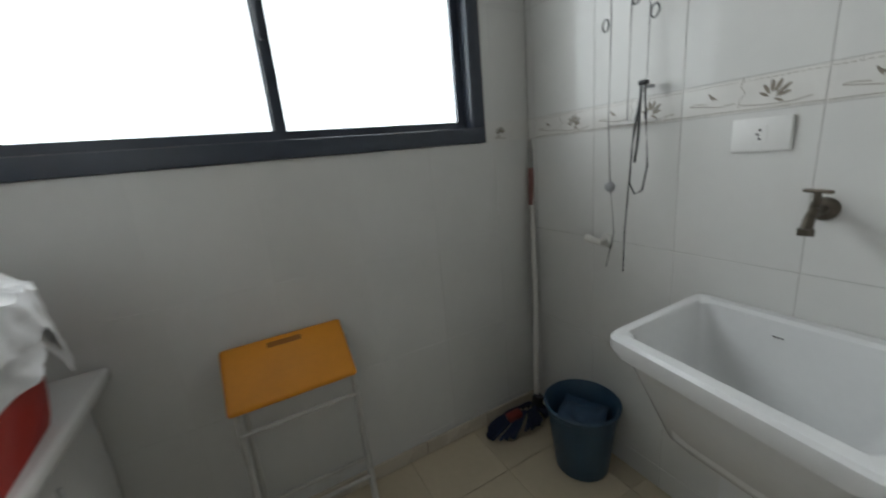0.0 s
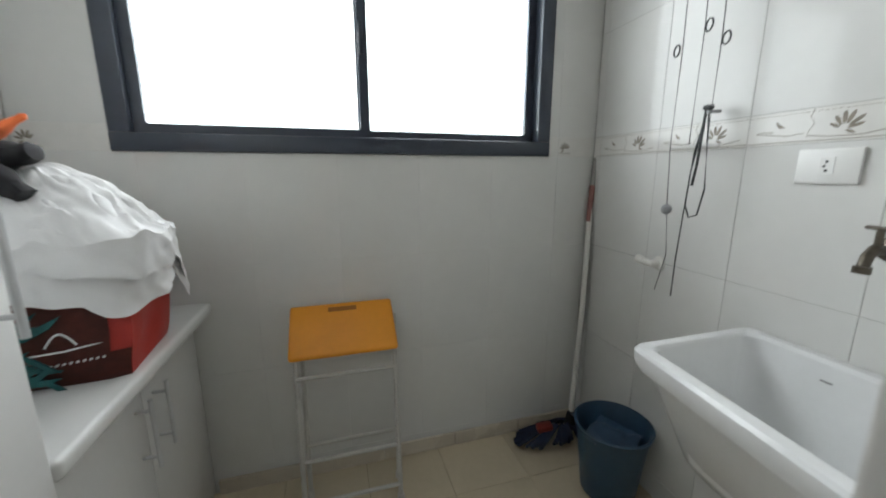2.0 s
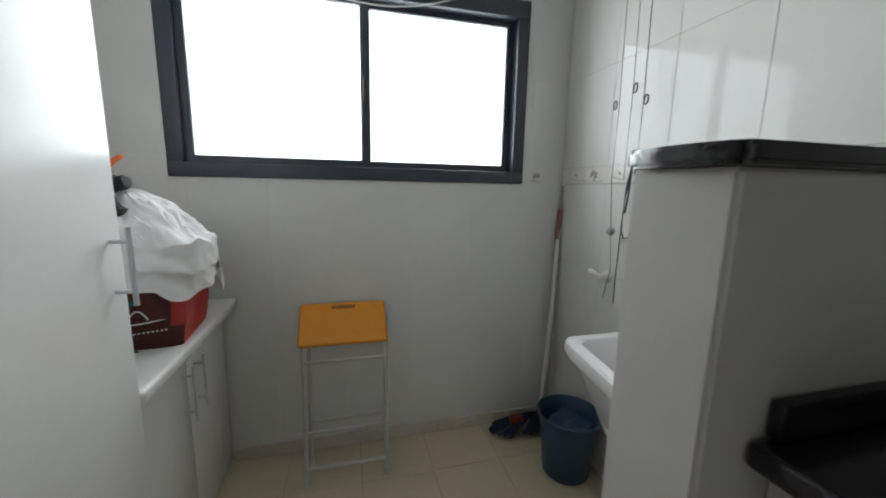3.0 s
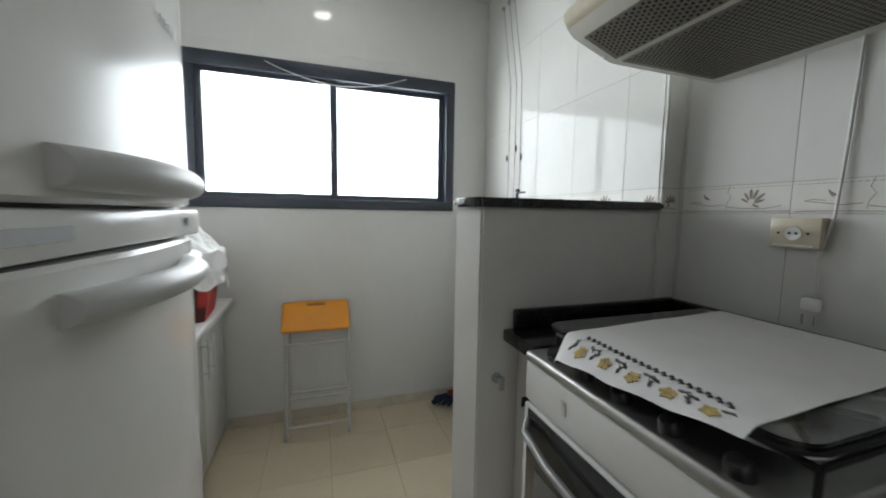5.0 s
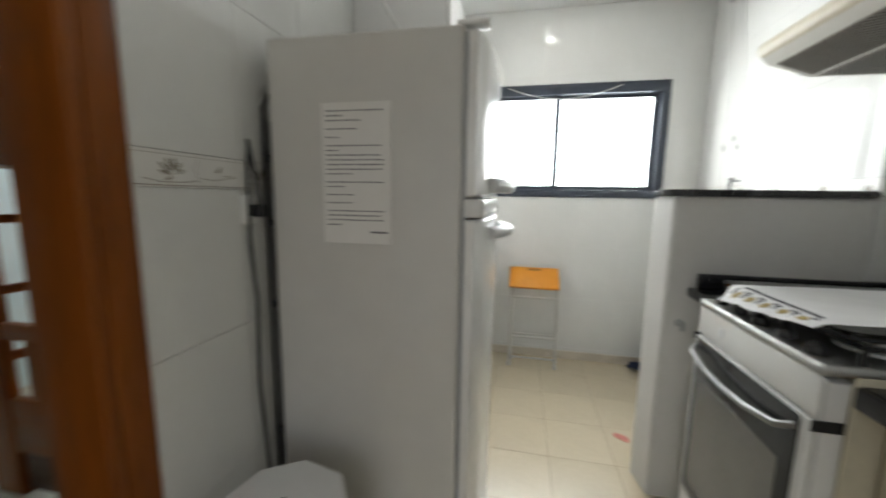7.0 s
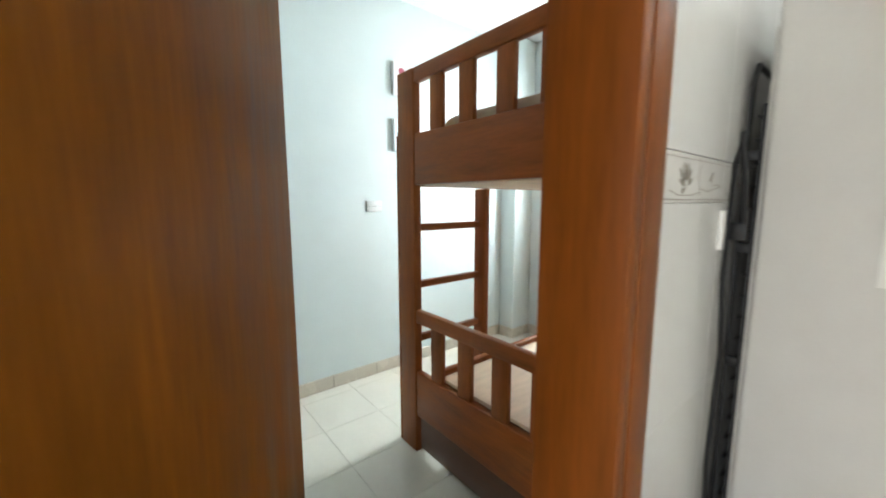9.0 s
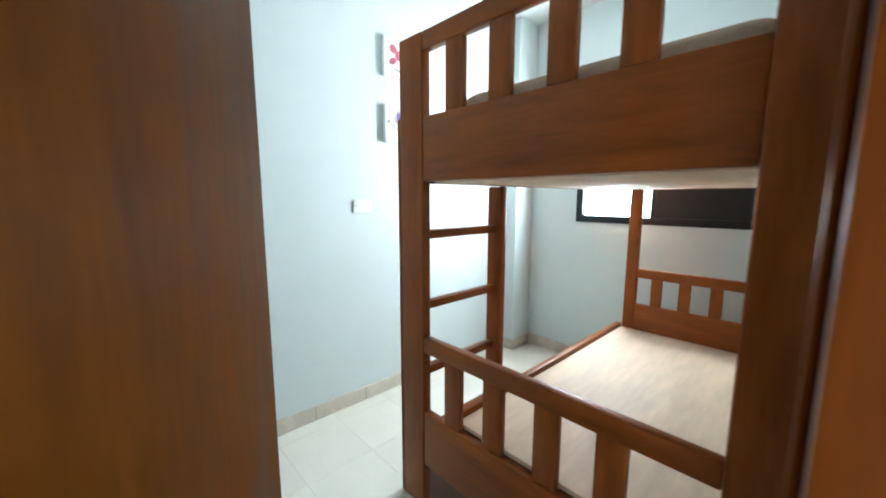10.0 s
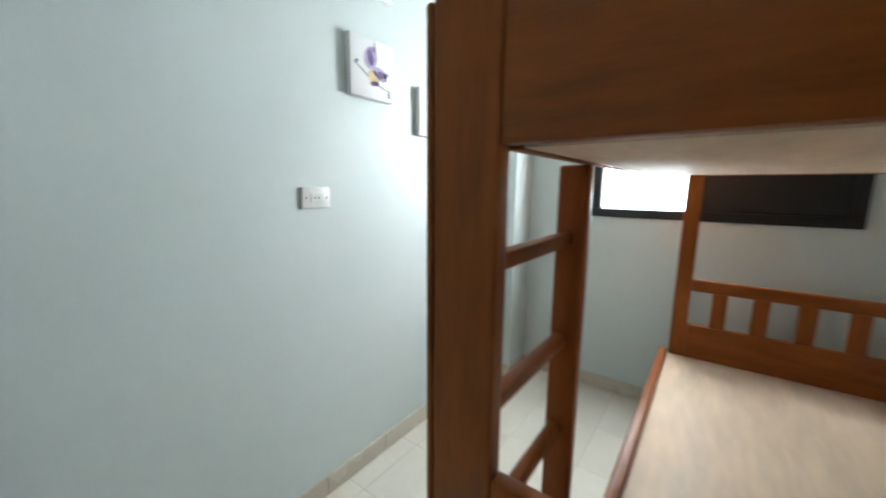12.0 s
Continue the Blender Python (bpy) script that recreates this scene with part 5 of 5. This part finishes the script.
# ---- wall and floor tiles ----
def tile_mesh(w, h, t, mat, g=0.0006):
    """One tile with a small chamfer, its back on w = 0."""
    bm = bmesh.new()
    c = 0.0007
    lo = [bm.verts.new(p) for p in ((g, g, 0), (w - g, g, 0), (w - g, h - g, 0), (g, h - g, 0))]
    mi = [bm.verts.new((v.co.x, v.co.y, t - c)) for v in lo]
    hi = [bm.verts.new(p) for p in ((g + c, g + c, t), (w - g - c, g + c, t), (w - g - c, h - g - c, t), (g + c, h - g - c, t))]
    for a, b in ((lo, mi), (mi, hi)):
        for k in range(4):
            bm.faces.new((a[k], a[(k + 1) % 4], b[(k + 1) % 4], b[k]))
    bm.faces.new(hi)
    return mesh_of(bm, "tile", mat, smooth=False)


CACHE = {}


def put_tile(name, parent, m, w, h, t, mat):
    key = (round(w, 4), round(h, 4), t, mat.name)
    if key not in CACHE:
        CACHE[key] = tile_mesh(w, h, t, mat)
    ob = new(name, CACHE[key])
    ob.parent = parent
    ob.matrix_world = m
    return ob


ROWS = [(0.0, 0.088), (0.088, 0.488), (0.488, 0.888), (0.888, 1.265), (1.345, 1.745), (1.745, 2.145), (2.145, 2.597)]
TT = 0.011


def motif_bm():
    """Leaf sprig and scroll lines printed on a border piece, drawn in u, v."""
    bm = bmesh.new()
    for ang, r0, ln, wd in ((162, 0.006, 0.030, 0.0038), (140, 0.010, 0.034, 0.0042), (112, 0.012, 0.030, 0.0045), (88, 0.012, 0.028, 0.0045), (60, 0.010, 0.026, 0.004), (30, 0.008, 0.022, 0.0035), (205, 0.004, 0.020, 0.003)):
        d = (math.cos(radians(ang)), math.sin(radians(ang)))
        q = r0 + ln / 2
        prism(ellipse(0.092 + q * d[0], 0.026 + q * d[1], ln / 2, wd, ang, 8), 0.0006, bm)
    for ang, q in ((35, 0.0), (60, 0.006)):
        prism(ellipse(0.215 + q, 0.045 + q * 0.4, 0.011, 0.0026, ang, 8), 0.0006, bm)
    for (a, b), (c, d) in zip([(0.150, 0.079), (0.156, 0.060), (0.146, 0.045), (0.156, 0.028)], [(0.156, 0.060), (0.146, 0.045), (0.156, 0.028), (0.158, 0.012)]):
        prism([(a - 0.0006, b), (a + 0.0006, b), (c + 0.0006, d), (c - 0.0006, d)], 0.0005, bm)
    for pts in ([(0.02, 0.020), (0.06, 0.012), (0.12, 0.013), (0.155, 0.018)], [(0.165, 0.024), (0.20, 0.020), (0.24, 0.026), (0.27, 0.030), (0.255, 0.034), (0.23, 0.031)], [(0.0, 0.006), (0.10, 0.005), (0.20, 0.006), (0.288, 0.005)]):
        for (a, b), (c, d) in zip(pts, pts[1:]):
            prism([(a, b - 0.0009), (c, d - 0.0009), (c, d + 0.0009), (a, b + 0.0009)], 0.0005, bm)
    for k in range(24):
        u = 0.003 + k * 0.012
        prism([(u, 0.071), (u + 0.008, 0.071), (u + 0.008, 0.0722), (u, 0.0722)], 0.0005, bm)
    bmesh.ops.recalc_face_normals(bm, faces=bm.faces)
    return bm


MOTIF_MESH = mesh_of(motif_bm(), "leaf_motif", MOTIF, smooth=False)


def sprig_bm():
    """A lone leaf sprig over a thin line, for the cut border pieces."""
    bm = bmesh.new()
    for ang, ln in ((160, 0.022), (130, 0.026), (100, 0.026), (70, 0.024), (40, 0.020), (205, 0.014)):
        d = (math.cos(radians(ang)), math.sin(radians(ang)))
        q = 0.006 + ln / 2
        prism(ellipse(0.034 + q * d[0], 0.028 + q * d[1], ln / 2, 0.0034, ang, 8), 0.0006, bm)
    prism([(0.004, 0.014), (0.06, 0.011), (0.06, 0.013), (0.004, 0.0165)], 0.0005, bm)
    bmesh.ops.recalc_face_normals(bm, faces=bm.faces)
    return bm


SPRIG_MESH = mesh_of(sprig_bm(), "leaf_sprig", MOTIF, smooth=False)


def tile_wall(wall, base, u0, u1, joint, pitch, holes=()):
    """Tiles a wall between u0 and u1; base maps u, v, w to the world; holes are rectangles left free."""
    us = [u0]
    k = math.ceil((u0 - joint) / pitch + 1e-6)
    while joint + k * pitch < u1 - 0.004:
        us.append(joint + k * pitch)
        k += 1
    us.append(u1)
    for a, b in zip(us, us[1:]):
        for z0, z1 in ROWS + [(1.265, 1.345)]:
            border = z1 == 1.345
            pieces = [(a, b, z0, z1)]
            for hu0, hu1, hz0, hz1 in holes:
                nxt = []
                for p0, p1, q0, q1 in pieces:
                    if p1 <= hu0 or p0 >= hu1 or q1 <= hz0 or q0 >= hz1:
                        nxt.append((p0, p1, q0, q1))
                        continue
                    if p0 < hu0:
                        nxt.append((p0, hu0, q0, q1))
                    if p1 > hu1:
                        nxt.append((hu1, p1, q0, q1))
                    c0, c1 = max(p0, hu0), min(p1, hu1)
                    if q0 < hz0:
                        nxt.append((c0, c1, q0, hz0))
                    if q1 > hz1:
                        nxt.append((c0, c1, hz1, q1))
                pieces = nxt
            for p0, p1, q0, q1 in pieces:
                if p1 - p0 < 0.006 or q1 - q0 < 0.006:
                    continue
                m = base @ Matrix.Translation((p0, q0, 0))
                ob = put_tile("border_tile" if border else "tile", wall, m, p1 - p0, q1 - q0, TT, BORDER if border else TILE)
                if border and p1 - p0 > 0.27 and q1 - q0 > 0.07:
                    mo = new("leaf_motif", MOTIF_MESH)
                    mo.parent = ob
                    mo.matrix_local = Matrix.Translation((0, 0, TT + 0.0002))
                elif border and p1 - p0 > 0.065 and q1 - q0 > 0.07:
                    mo = new("leaf_sprig", SPRIG_MESH)
                    mo.parent = ob
                    mo.matrix_local = Matrix.Translation((0, 0, TT + 0.0002))


tile_wall(wall_e, Matrix.Translation((XR - 0.0005, 0, 0)) @ ON_RIGHT, -1.372, -0.014, -0.345, 0.292)
tile_wall(wall_e, Matrix.Translation((XK - 0.0005, 0, 0)) @ ON_RIGHT, YS + 0.02, -1.374, -1.69, 0.298)
tile_wall(wall_e, Matrix.Translation((0, -1.3725, 0)) @ ON_FAR, XR - 0.010, XK - 0.012, XR - 0.3, 0.298, [(0, 2, 0, 0.98)])
tile_wall(wall_n, Matrix.Translation((0, -0.0005, 0)) @ ON_FAR, XL + 0.013, XR - 0.013, 0.625, 0.298, [(WX0, WX1, WZ0, WZ1)])
tile_wall(wall_w, Matrix.Translation((XL + 0.0005, 0, 0)) @ ON_LEFT, DY1 + 0.07, -0.014, -2.05, 0.298)
tile_wall(wall_w, Matrix.Translation((XL + 0.0005, 0, 0)) @ ON_LEFT, YS + 0.02, DY0 - 0.07, -2.05, 0.298)


def tile_floor(name, label, x0, x1, y0, y1, jx, jy, pitch, mat):
    f = thing(name, label, "floor", kind="structure")

    def cuts(a, b, j):
        out = [a]
        k = math.ceil((a - j) / pitch + 1e-6)
        while j + k * pitch < b - 0.004:
            out.append(j + k * pitch)
            k += 1
        return out + [b]
    xs, ys = cuts(x0, x1, jx), cuts(y0, y1, jy)
    for a, b in zip(xs, xs[1:]):
        for c, d in zip(ys, ys[1:]):
            put_tile("floor_tile", f, Matrix.Translation((a, c, -0.0062)), b - a, d - c, 0.0062, mat)


tile_floor("floor_kitchen_tiles", "cream glazed floor tiles with thin brown joints", XL, XK, YS, 0, 0.082, -0.277, 0.312, FTILE)
tile_floor("floor_bedroom_tiles", "ivory glazed floor tiles with thin grey joints", XW, XB, YSB, YB, -2.18, -1.568, 0.343, BTILE)
structure("floor_threshold", box(XB + 0.002, XL - 0.002, DY0, DY1, -0.006, 0.003, 0.001, 1), material("grey_threshold_stone", (0.35, 0.33, 0.30), 0.3, var=0.15, scale=30), "grey stone threshold in the doorway")
